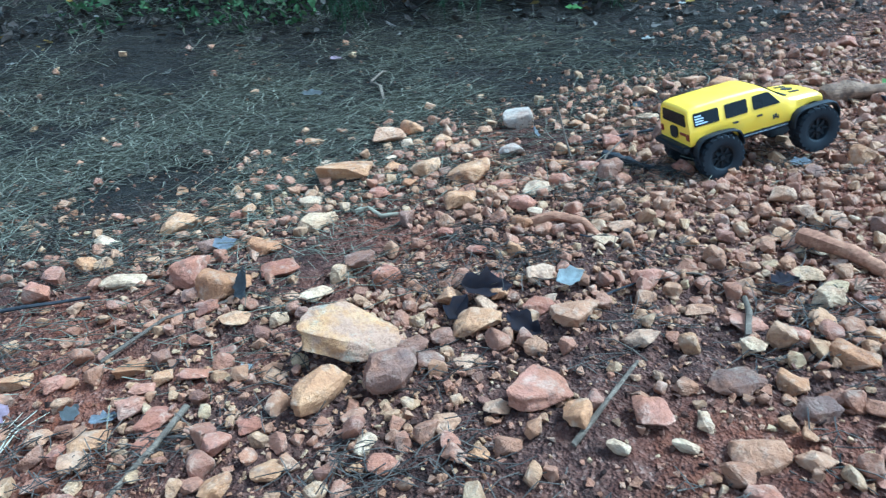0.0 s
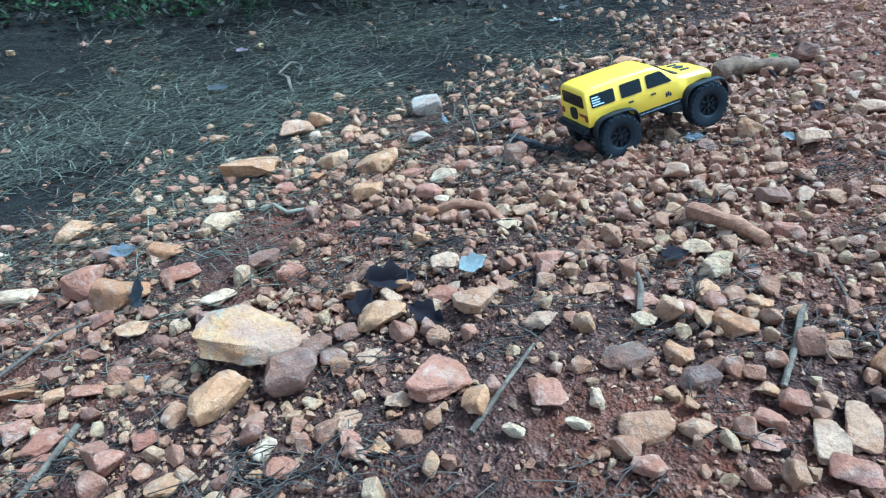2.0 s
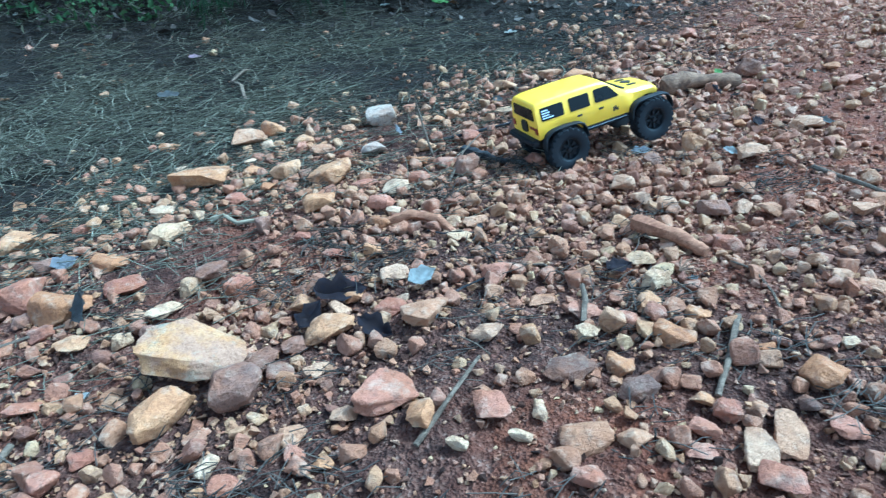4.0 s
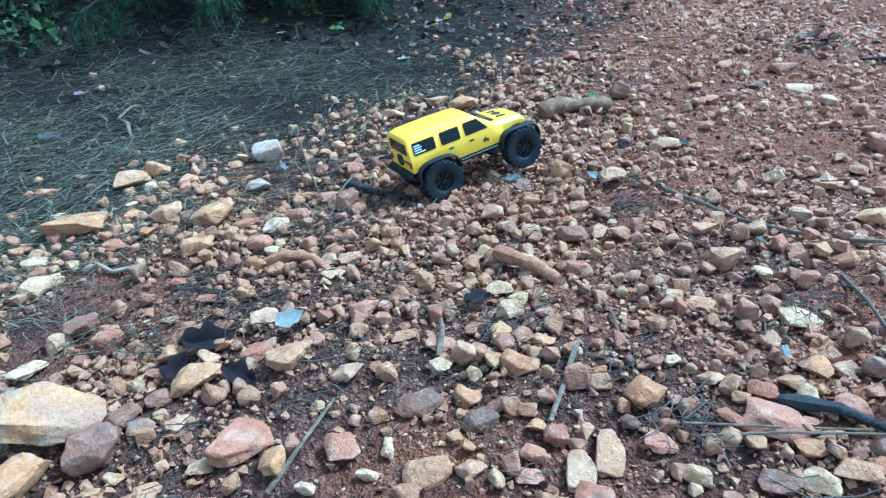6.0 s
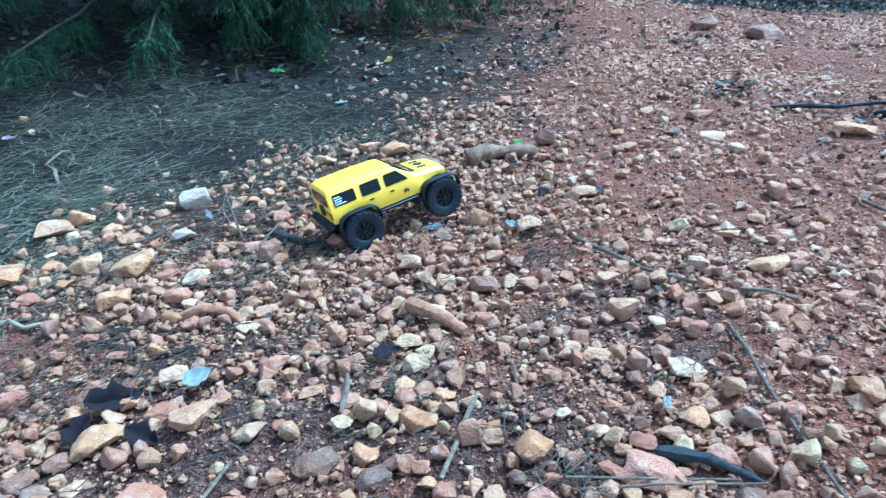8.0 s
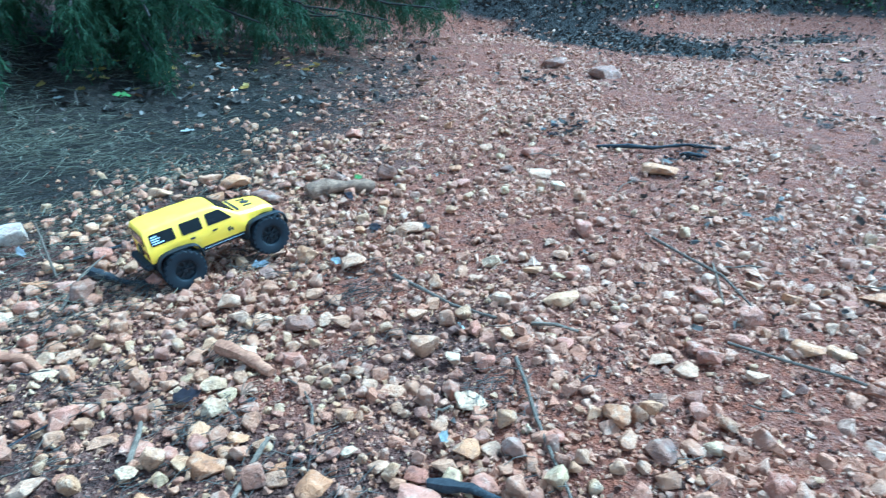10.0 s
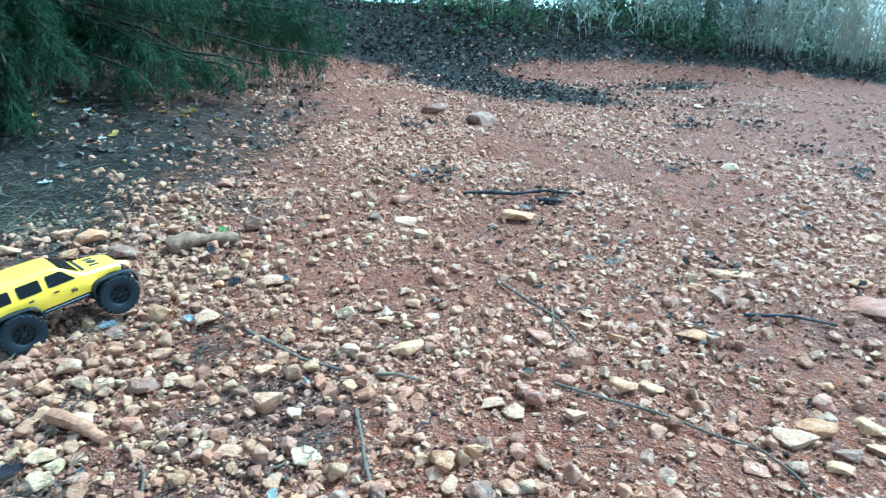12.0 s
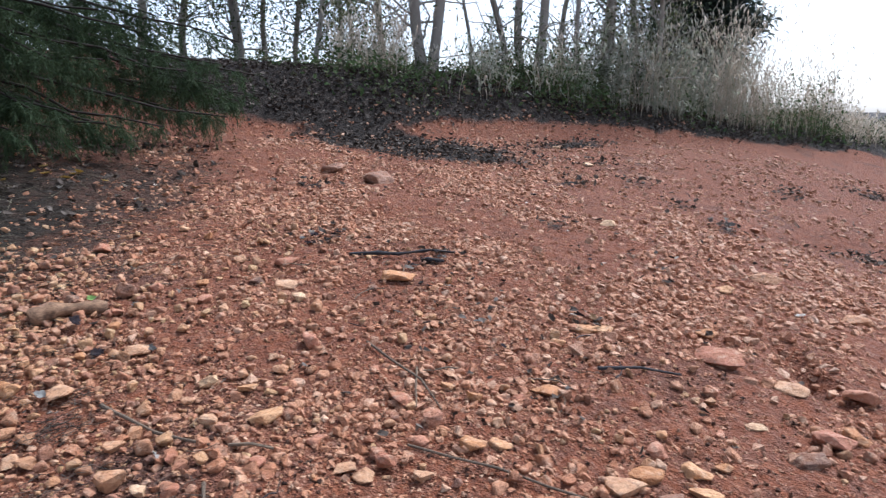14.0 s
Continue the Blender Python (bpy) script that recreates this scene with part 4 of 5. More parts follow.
stick("twig", "thin upright grey twig among stones", TWIG, ((0.175, 0.955, 0.002), (0.165, 0.985, 0.05), (0.160, 1.0, 0.075)), 0.0022, 0.5, 6)
stick("twig", "thin bent twig over gravel", TWIG, ((0.18, 0.84, 0.003), (0.21, 0.88, 0.025), (0.245, 0.93, 0.03)), 0.002, 0.5, 6)
stick("stick", "short pale stick between stones", WEATHERED, ((0.235, 0.475, 0.006), (0.246, 0.50, 0.014), (0.252, 0.523, 0.014)), 0.0030, 0.8)
stick("branch", "long dark rotten branch lying on the red clay", DARKWOOD, ((1.330, 1.085, 0.006), (1.385, 1.035, 0.012), (1.430, 1.005, 0.012), (1.513, 0.971, 0.014), (1.575, 0.925, 0.006)), 0.0055, 0.6, 9, 0.8, "branch")
stick("stick", "short dark piece of bark beside the branch", DARKWOOD, ((1.445, 0.930, 0.006), (1.462, 0.912, 0.010), (1.485, 0.890, 0.006)), 0.0055, 0.5, 8, 0.9)


for k in range(6):
    a = 0.5 * k - 1.4
    stick("wood_splinter", "thin tan splinter of broken wood", BARKED, ((0.352, 0.528, 0.006), (0.352 + 0.014 * math.cos(a), 0.528 + 0.011 * math.sin(a), 0.010), (0.352 + 0.026 * math.cos(a), 0.528 + 0.020 * math.sin(a), 0.006)), 0.0010, 0.3, 5, 0.2, "splinter")
for k in range(9):
    a = 1.2 + 0.22 * k
    stick("grass_stalk", "bleached dry grass stalk on dark soil", STRAW, ((-0.40, 0.43, 0.006), (-0.40 + 0.03 * math.cos(a), 0.43 + 0.03 * math.sin(a), 0.012), (-0.40 + 0.065 * math.cos(a), 0.43 + 0.06 * math.sin(a), 0.005 + 0.001 * k)), 0.0008, 0.4, 5, 0.1, "grass")


def strew_twigs():
    """Short thin twigs lying about."""
    rng = random.Random(71)
    for k in range(54):
        x, y = rng.uniform(-0.7, 1.5), rng.uniform(0.15, 1.5)
        a, n = rng.uniform(0, 6.28), rng.uniform(0.03, 0.10)
        pts = [(x + n * u * math.cos(a + 0.5 * u), y + n * u * math.sin(a + 0.5 * u), 0.004 + 0.012 * u * rng.random()) for u in (0, 0.35, 0.7, 1)]
        tagged(stick("twig", "thin dry twig lying between stones", rng.choice((TWIG, TWIG, DARKWOOD, WEATHERED)), pts, rng.uniform(0.0008, 0.0018), 0.6, 5), group="scattered twigs")


strew_twigs()


def leaf_tone(name, a, b):
    return leaf_material(name, a, b, through=0.15)


LEAVES = {
    "pink": (leaf_tone("pinkish_leaf", (0.42, 0.28, 0.31), (0.50, 0.36, 0.40)), "faded pinkish leaf on pine litter"),
    "slate": (leaf_tone("slate_leaf", (0.12, 0.12, 0.115), (0.18, 0.178, 0.17)), "curled grey dead leaf on the ground"),
    "dark": (leaf_tone("blackened_leaf", (0.018, 0.017, 0.025), (0.035, 0.03, 0.04)), "blackened damp leaf between stones"),
    "blue": (leaf_tone("bluish_leaf", (0.26, 0.255, 0.262), (0.34, 0.335, 0.345)), "bleached bluish grey leaf on gravel"),
    "cyan": (leaf_tone("pale_leaf", (0.40, 0.405, 0.375), (0.50, 0.505, 0.47)), "pale bleached leaf on gravel"),
    "green": (leaf_tone("green_leaf", (0.16, 0.30, 0.08), (0.24, 0.40, 0.12)), "fresh green leaf fallen on litter"),
    "white": (leaf_tone("white_leaf", (0.60, 0.56, 0.48), (0.66, 0.62, 0.56)), "whitish dry leaf on the ground"),
    "yellow": (leaf_tone("yellow_leaf", (0.50, 0.34, 0.07), (0.60, 0.44, 0.14)), "yellow autumn leaf under the conifer"),
    "brown": (leaf_tone("brown_leaf", (0.20, 0.11, 0.06), (0.28, 0.17, 0.09)), "brown dry leaf on the ground"),
}


def leaf_bm(seed, curl, slim):
    """A cupped leaf with a point, a midrib fold and a wavy rim, 1 long."""
    rng = random.Random(seed)
    bm = bmesh.new()
    rows = []
    for k in range(9):
        u = k / 8
        half = slim * rng.uniform(0.75, 1.08) * (math.sin(math.pi * u**0.8) ** 0.8) * (1 + 0.30 * math.sin(k * 2.1 + seed)) + 0.006
        bow = curl * 0.5 * (u - 0.5) ** 2 + 0.03 * math.sin(5 * u + seed)
        rows.append([bm.verts.new((u - 0.5, half * w, bow + curl * 0.55 * abs(w) ** 1.2 * half + 0.055 * rng.uniform(-1, 1))) for w in (-1, -0.5, 0, 0.5, 1)])
    for a, b in zip(rows, rows[1:]):
        for q in range(4):
            bm.faces.new((a[q], a[q + 1], b[q + 1], b[q]))
    solid = bmesh.ops.solidify(bm, geom=list(bm.faces), thickness=0.008)
    return bm


def leaf(kind, x, y, size, turn, tip=0.0, roll=0.0, lift=0.006, curl=0.7, slim=0.32):
    material, label = LEAVES[kind]
    ob = mesh_object("dry_leaf", leaf_bm(int(1000 * x + 77 * y) % 97, curl, slim), material, True, 60)
    ob.matrix_basis = pose(x, y, ground_z(x, y) + lift, tip, roll, turn) @ Matrix.Scale(size * (0.8 if kind in ("dark", "yellow", "green") else 0.66), 4)
    return tagged(ob, label, "leaf", "fallen leaves")


leaf("pink", -0.261, 1.575, 0.042, 20, 12, 0, slim=0.42)
leaf("slate", -0.279, 1.345, 0.062, 5, 25, 0, 0.012)
leaf("white", -0.262, 1.315, 0.026, 60, 10, 0)
leaf("white", 0.199, 1.90, 0.04, 15, 15, 0)
leaf("green", 0.351, 1.885, 0.06, -20, 20, 8, 0.012)
leaf("white", 0.466, 1.58, 0.05, 5, 8, 0)
leaf("blue", 0.130, 1.015, 0.036, 70, 60, 0, 0.02, slim=0.42)
leaf("blue", 0.45, 0.825, 0.044, -12, 25, 0, 0.010)
leaf("cyan", 0.555, 0.775, 0.036, -40, 25, 10, 0.010, slim=0.26)
leaf("cyan", 0.106, 0.585, 0.052, 30, 40, 0, 0.018)
leaf("slate", -0.232, 0.632, 0.072, -70, 60, 15, 0.022, slim=0.40)
leaf("blue", -0.297, 0.765, 0.05, 40, 35, 0, 0.014)
leaf("dark", 0.022, 0.60, 0.068, 10, 40, 10, 0.012, 1.5, 0.28)
leaf("dark", -0.008, 0.565, 0.050, 60, 30, -12, 0.006, 1.4, 0.28)
leaf("dark", 0.055, 0.530, 0.048, -40, 25, 12, 0.006, 1.3, 0.3)
leaf("dark", 0.30, 0.55, 0.04, 15, 20, 0, 0.010)
leaf("cyan", 0.623, 0.521, 0.032, 80, 50, 0, 0.014, slim=0.22)
leaf("cyan", 0.505, 0.35, 0.030, 45, 35, 0, 0.014, slim=0.3)
leaf("dark", 0.66, 1.0, 0.055, 60, 40, 0, 0.018, slim=0.25)
leaf("dark", 0.662, 0.884, 0.035, 20, 40, 0, 0.012)
leaf("green", 0.715, 1.09, 0.026, 20, 40, 0, 0.020)
leaf("dark", 1.332, 1.256, 0.05, 30, 30, 0, 0.014)
leaf("slate", 1.28, 0.568, 0.045, -25, 10, 0, 0.008, slim=0.2)
leaf("dark", 1.47, 0.465, 0.035, 80, 40, 0, 0.014)
leaf("brown", 1.50, 0.45, 0.04, 10, 30, 0, 0.010)
leaf("white", 2.04, 0.215, 0.06, -15, 10, 0, 0.008, slim=0.22)
leaf("dark", 1.877, 0.473, 0.04, 60, 40, 0, 0.014)
leaf("slate", 2.88, 0.751, 0.075, -40, 30, 0, 0.02)
leaf("pink", -0.425, 0.478, 0.05, 70, 30, 0, 0.014, slim=0.4)
leaf("blue", -0.315, 0.463, 0.036, 20, 15, 0, 0.008)
leaf("slate", -0.352, 0.476, 0.034, 85, 35, 0, 0.012)
leaf("slate", 0.36, 0.515, 0.02, 10, 10, 0, 0.006)
leaf("cyan", -0.20, 0.505, 0.024, 40, 10, 0, 0.006)


def strew_leaves():
    rng = random.Random(44)
    for kind, count, box in (
        ("yellow", 34, (0.15, 1.05, 1.95, 2.30)),
        ("yellow", 46, (-1.75, -0.95, 1.62, 2.1)),
        ("white", 22, (-1.7, -0.6, 1.5, 2.05)),
        ("white", 16, (0.3, 1.2, 1.85, 2.3)),
        ("brown", 16, (0.3, 1.4, 1.4, 2.3)),
        ("brown", 10, (-1.0, 0.0, 1.3, 2.0)),
        ("dark", 7, (1.40, 1.53, 0.87, 0.96)),
        ("slate", 4, (1.40, 1.53, 0.87, 0.96)),
        ("dark", 7, (1.28, 1.44, 1.19, 1.26)),
        ("slate", 4, (1.28, 1.46, 1.19, 1.26)),
        ("dark", 16, (0.9, 2.4, 0.2, 1.9)),
        ("slate", 9, (1.6, 3.6, 0.3, 1.9)),
        ("dark", 14, (2.0, 3.8, 0.3, 1.7)),
        ("slate", 6, (0.0, 1.4, 0.25, 1.2)),
        ("white", 8, (0.6, 2.6, 0.2, 1.8)),
    ):
        for _ in range(count):
            x, y = rng.uniform(box[0], box[1]), rng.uniform(box[2], box[3])
            leaf(kind, x, y, rng.uniform(0.03, 0.055) if y > 1.85 else rng.uniform(0.016, 0.036), rng.uniform(0, 360), rng.uniform(0, 35), rng.uniform(-15, 15), 0.008)


strew_leaves()

# ---- toy car ----
MM = 0.001
YELLOW = plastic_material("yellow_polycarbonate", (0.92, 0.575, 0.030), 0.32, (0.72, 0.50, 0.12))
BLACK = plastic_material("black_plastic", (0.010, 0.011, 0.013), 0.5, (0.036, 0.031, 0.028), 0.35)
RUBBER = plastic_material("dusty_rubber", (0.012, 0.013, 0.016), 0.7, (0.040, 0.036, 0.034), 0.3)
GLASS = plastic_material("smoked_window", (0.006, 0.006, 0.007), 0.14, (0.012, 0.012, 0.012), 0.22)
LAMP_RED = plastic_material("dark_red_lens", (0.20, 0.02, 0.015), 0.3, (0.15, 0.04, 0.03))
DECAL = plastic_material("dark_decal", (0.02, 0.02, 0.03), 0.5, (0.05, 0.05, 0.05))
DECAL_WHITE = plastic_material("white_decal", (0.62, 0.68, 0.74), 0.5, (0.5, 0.5, 0.5))
SILVER = plastic_material("silver_step", (0.42, 0.43, 0.45), 0.4, (0.2, 0.17, 0.15))


def body_half(x):
    """Half width of the tub at x."""
    return 38.0 if x < 92 else 38.0 - 8.0 * ((x - 92) / 62) ** 1.3


def body_top(x):
    """Height of the body's middle line at x."""
    marks = ((-37, 94), (-35, 97.5), (-24, 100), (20, 100.5), (60, 99.5), (70, 97.5), (99, 77.5), (112, 76), (135, 74), (148, 71.5), (153, 68))
    for (a, p), (b, q) in zip(marks, marks[1:]):
        if x <= b:
            return p + (q - p) * max(0.0, x - a) / (b - a)
    return marks[-1][1]


def side_y(x, z):
    """How far out the side of the body stands at x and height z."""
    belt = 71.0
    return body_half(x) if z <= belt else body_half(x) - 5.5 * (z - belt) / 27.0


def body_bm():
    bm = bmesh.new()
    xs = sorted({-37, -36, -34, -30, -24, 20, 44, 60, 66, 70, 76, 84, 92, 99, 104, 148, 151, 153} | set(range(-33, 36, 6)) | set(range(101, 152, 6)))
    rows = []
    for x in xs:
        low = 46.0 if x > -30 else 50.0
        for hub in (0.0, 134.0):
            reach = 34.0**2 - (x - hub) ** 2
            if reach > 0:
                low = max(low, 28 + math.sqrt(reach) * 0.98)
        top = body_top(x)
        cabin = x <= 99
        shoulder = max(low + 3, min(71.0, top - 5))
        edge = top - (4.0 if cabin else 3.0)
        edge = max(edge, shoulder + 1)
        h = body_half(x)
        y1 = side_y(x, edge) if cabin else h - 2.0
        half = [(h - 1.0, low), (h, low + 2), (h, shoulder), (y1, edge), (y1 - 2.2, top - 1.2), (y1 - 6, top - 0.2), (y1 * 0.4, top + 0.5)]
        rows.append([bm.verts.new((x * MM, y * MM, z * MM)) for y, z in half] + [bm.verts.new((x * MM, -y * MM, z * MM)) for y, z in half[::-1]])
    n = len(rows[0])
    for a, b in zip(rows, rows[1:]):
        for q in range(n - 1):
            bm.faces.new((a[q], b[q], b[q + 1], a[q + 1]))
    bm.faces.new(rows[0])
    bm.faces.new(rows[-1][::-1])
    bmesh.ops.recalc_face_normals(bm, faces=bm.faces)
    return bm


def slab_bm(corners, out, thick=0.8, round_by=2.0):
    """A thin plate with rounded corners: corners as points, laid proud along out."""
    pts = [Vector(c) for c in corners]
    n = len(pts)
    ring = []
    for k, p in enumerate(pts):
        a, b = (pts[k - 1] - p).normalized(), (pts[(k + 1) % n] - p).normalized()
        for t in (0, 0.33, 0.67, 1):
            ring.append(p + a * round_by * (1 - t) ** 2 + b * round_by * t**2)
    out = Vector(out).normalized()
    bm = bmesh.new()
    low = [bm.verts.new((p - out * 0.6) * MM) for p in ring]
    high = [bm.verts.new((p + out * thick) * MM) for p in ring]
    bm.faces.new(high)
    for k in range(len(ring)):
        j = (k + 1) % len(ring)
        bm.faces.new((low[k], low[j], high[j], high[k]))
    bmesh.ops.recalc_face_normals(bm, faces=bm.faces)
    return bm


def box_bm(x0, x1, y0, y1, z0, z1, bevel=1.5):
    bm = bmesh.new()
    bmesh.ops.create_cube(bm, size=1.0)
    for v in bm.verts:
        v.co = Vector(((x0 + x1) / 2 + v.co.x * (x1 - x0), (y0 + y1) / 2 + v.co.y * (y1 - y0), (z0 + z1) / 2 + v.co.z * (z1 - z0))) * MM
    bmesh.ops.bevel(bm, geom=list(bm.edges), offset=bevel * MM, segments=2, affect="EDGES", clamp_overlap=True)
    return bm


def flare_bm(hub, side):
    """A wheel-arch flare with squared shoulders."""
    bm = bmesh.new()
    rows = []
    for k in range(17):
        a = radians(16 + 148 * k / 16)
        c, s = math.cos(a), math.sin(a)
        bulge = (abs(c) ** 4 + abs(s) ** 4) ** -0.25
        row = []
        for r, y in ((32.0, 36.0), (34.6, 36.0), (34.6, 44.0), (33.6, 46.5), (32.2, 46.5), (31.6, 44.0)):
            row.append(bm.verts.new(((hub + r * bulge * c * 0.97) * MM, side * y * MM, (28 + r * bulge * s * 0.96) * MM)))
        rows.append(row)
    for a, b in zip(rows, rows[1:]):
        for q in range(6):
            bm.faces.new((a[q], a[(q + 1) % 6], b[(q + 1) % 6], b[q]))
    bm.faces.new(rows[0])
    bm.faces.new(rows[-1][::-1])
    bmesh.ops.recalc_face_normals(bm, faces=bm.faces)
    return bm


def lathe_bm(profile, steps=36):
    """A body of turning about y: profile of (radius, y)."""
    bm = bmesh.new()
    rows = [[bm.verts.new((r * math.cos(a) * MM, y * MM, r * math.sin(a) * MM)) for r, y in profile] for a in (6.28319 * k / steps for k in range(steps))]
    for k in range(steps):
        a, b = rows[k], rows[(k + 1) % steps]
        for q in range(len(profile) - 1):
            bm.faces.new((a[q], b[q], b[q + 1], a[q + 1]))
    bmesh.ops.recalc_face_normals(bm, faces=bm.faces)
    return bm


def tyre_bm():
    bm = lathe_bm(((15, -9), (19, -10.5), (25, -10), (26.6, -8), (26.8, 0), (26.6, 8), (25, 10), (19, 10.5), (15, 9)), 40)
    for k in range(22):
        for y, lag in ((-5.6, 0.0), (0.0, 0.5), (5.6, 0.0)):
            a = 6.28319 * (k + lag) / 22
            m = Matrix.Rotation(-a, 4, "Y") @ Matrix.Translation((26.9 * MM, y * MM, 0))
            made = bmesh.ops.create_cube(bm, size=1.0, matrix=m @ Matrix.Diagonal((2.0 * MM, 4.6 * MM, 5.6 * MM, 1)))
    for k in range(22):
        for s in (-1, 1):
            a = 6.28319 * k / 22
            m = Matrix.Rotation(-a, 4, "Y") @ Matrix.Translation((25.2 * MM, s * 9.2 * MM, 0))
            bmesh.ops.create_cube(bm, size=1.0, matrix=m @ Matrix.Diagonal((3.4 * MM, 2.2 * MM, 4.6 * MM, 1)))
    return bm


def rim_bm(side):
    bm = lathe_bm(((0.01, 4), (5, 4), (6, 2.5), (12.5, 3.0), (13.4, 8.2), (15.2, 9.4), (15.6, 8), (15.4, -9)), 32)
    for k in range(8):
        m = Matrix.Rotation(6.28319 * k / 8, 4, "Y") @ Matrix.Translation((9.2 * MM, 4.2 * MM, 0))
        bmesh.ops.create_cube(bm, size=1.0, matrix=m @ Matrix.Diagonal((7.0 * MM, 3.4 * MM, 2.2 * MM, 1)))
    made = bmesh.ops.create_cone(bm, cap_ends=True, segments=6, radius1=3.4 * MM, radius2=3.0 * MM, depth=4 * MM, matrix=Matrix.Translation((0, 5.6 * MM, 0)) @ Matrix.Rotation(radians(-90), 4, "X"))
    if side < 0:
        bmesh.ops.scale(bm, vec=(1, -1, 1), verts=bm.verts)
        bmesh.ops.reverse_faces(bm, faces=bm.faces)
    return bm


def side_plate(x0, x1, z0, z1, side, lean=0.0, thick=0.7, round_by=2.2):
    """A plate on the body's flank."""
    pts = [(x, side * side_y(x, z), z) for x, z in ((x0, z0), (x1, z0), (x1 - lean, z1), (x0, z1))]
    return slab_bm(pts, (0, side, 0.2), thick, round_by)


def build_car(m):
    car = new("toy_car")
    part("body", body_bm(), YELLOW, car, "glossy yellow shell", True, 40)
    for side in (-1, 1):
        part("window", side_plate(-30, 4, 74, 91, side), GLASS, car, "smoked dark window")
        part("window", side_plate(13, 43, 74, 91.5, side), GLASS, car, "smoked dark window")
        part("window", side_plate(51, 88, 74.5, 92, side, 15), GLASS, car, "smoked dark window")
        for row, (a, b) in enumerate(((-28.5, -19), (-28.5, -16.5), (-28.5, -17.5), (-28.5, -12))):
            z = 87.5 - 3.2 * row
            part("sticker", side_plate(a, b, z - 1.5, z, side, 0, 1.1, 0.3), DECAL_WHITE, car, "small white sticker line")
        for x in (22, 55):
            part("door_handle", side_plate(x, x + 7, 64.5, 67, side, 0, 1.4, 0.8), DECAL, car, "small dark door handle")
        for x0, x1, z0, z1 in ((77, 79, 55.5, 61.5), (80, 82, 58, 62.5), (83, 85, 55.5, 60), (78.5, 84, 57, 58.6)):
            part("decal", side_plate(x0, x1, z0, z1, side, 0, 0.9, 0.4), DECAL, car, "small dark door graphic")
        part("side_step", box_bm(34, 100, side * 36 - 3, side * 36 + 3, 41, 47, 1.5), BLACK, car)
        part("rock_rail", box_bm(36, 98, side * 38.6 - 0.8, side * 38.6 + 0.8, 43.5, 44.8, 0.4), SILVER, car, "thin silver sill line")
        part("fender_flare", flare_bm(0, side), BLACK, car, "black wheel arch flare")
        part("fender_flare", flare_bm(134, side), BLACK, car, "black wheel arch flare")
        part("tail_light", box_bm(-38.6, -35, side * 33 - 3.6, side * 33 + 3.6, 57, 66, 1.0), LAMP_RED, car, "dark red tail light")
    part("rear_window", slab_bm([(-37, 29, 74.5), (-37, -29, 74.5), (-37, -27.5, 90.5), (-37, 27.5, 90.5)], (-1, 0, 0), 0.9, 2.5), GLASS, car, "smoked rear window")
    part("spare_mount", slab_bm([(-37.4, 9, 55), (-37.4, -9, 55), (-37.4, -9, 71), (-37.4, 9, 71)], (-1, 0, 0), 1.6, 6), BLACK, car, "black oval spare wheel mount")
    part("number_panel", slab_bm([(-37.4, -14, 62), (-37.4, -28, 62), (-37.4, -28, 65.5), (-37.4, -14, 65.5)], (-1, 0, 0), 0.6, 0.6), LAMP_RED, car, "small dark red strip")
    part("windscreen", slab_bm([(97, 30, 79.5), (97, -30, 79.5), (72.5, -28, 96.5), (72.5, 28, 96.5)], (0.57, 0, 0.82), 0.7, 2.5), GLASS, car, "smoked windscreen")
    part("cowl_strip", slab_bm([(101, 27, 77.4), (101, -27, 77.4), (106, -25, 77.0), (106, 25, 77.0)], (0.1, 0, 1), 0.8, 0.8), DECAL, car, "dark cowl strip")
    for side in (-1, 1):
        part("hood_vent", slab_bm([(116, side * 12, 76.3), (130, side * 12, 75.1), (130, side * 17, 75.0), (116, side * 17, 76.2)], (0.08, 0, 1), 0.8, 1.0), DECAL, car, "dark bonnet vent")
    part("hood_decal", slab_bm([(117, 6, 76.2), (125, 8, 75.6), (132, 0, 75.2), (126, -7, 75.6), (118, -3, 76.1)], (0.08, 0, 1), 0.8, 2.0), DECAL, car, "dark bonnet graphic")
    for k in range(7):
        y = -15 + 5 * k
        part("grille_slot", box_bm(151, 153.9, y - 1.3, y + 1.3, 55, 66, 0.6), BLACK, car)
    for side in (-1, 1):
        bm = lathe_bm(((0.01, 1.4), (4.2, 1.2), (5.0, 0.2), (5.2, -1.5)), 20)
        bmesh.ops.rotate(bm, verts=bm.verts, matrix=Matrix.Rotation(radians(-90), 3, "Z"))
        bmesh.ops.translate(bm, verts=bm.verts, vec=(153.2 * MM, side * 22.5 * MM, 61 * MM))
        part("headlight", bm, SILVER, car, "round clear headlight")
    part("rear_bumper", box_bm(-48, -36, -37, 37, 42, 51, 2.5), BLACK, car)
    part("front_bumper", box_bm(152, 163, -36, 36, 42, 50, 2.5), BLACK, car)
    part("bumper_hoop", box_bm(158, 161.5, -20, 20, 50, 56, 1.5), BLACK, car)
    part("chassis", box_bm(-30, 150, -17, 17, 30, 48, 3), BLACK, car, "black ladder chassis")
    for hub in (0, 134):
        bm = box_bm(hub - 4, hub + 4, -32, 32, 24, 32, 2.5)
        made = bmesh.ops.create_icosphere(bm, subdivisions=2, radius=9 * MM, matrix=Matrix.Translation((hub * MM, 3 * MM, 27 * MM)))
        part("axle", bm, BLACK, car)
    for hub in (0, 134):
        for side in (-1, 1):
            wheel = new("wheel")
            wheel.parent = car
            wheel.location = (hub * MM, side * 40 * MM, 28 * MM)
            wheel.scale = (1.08, 1.05, 1.08)
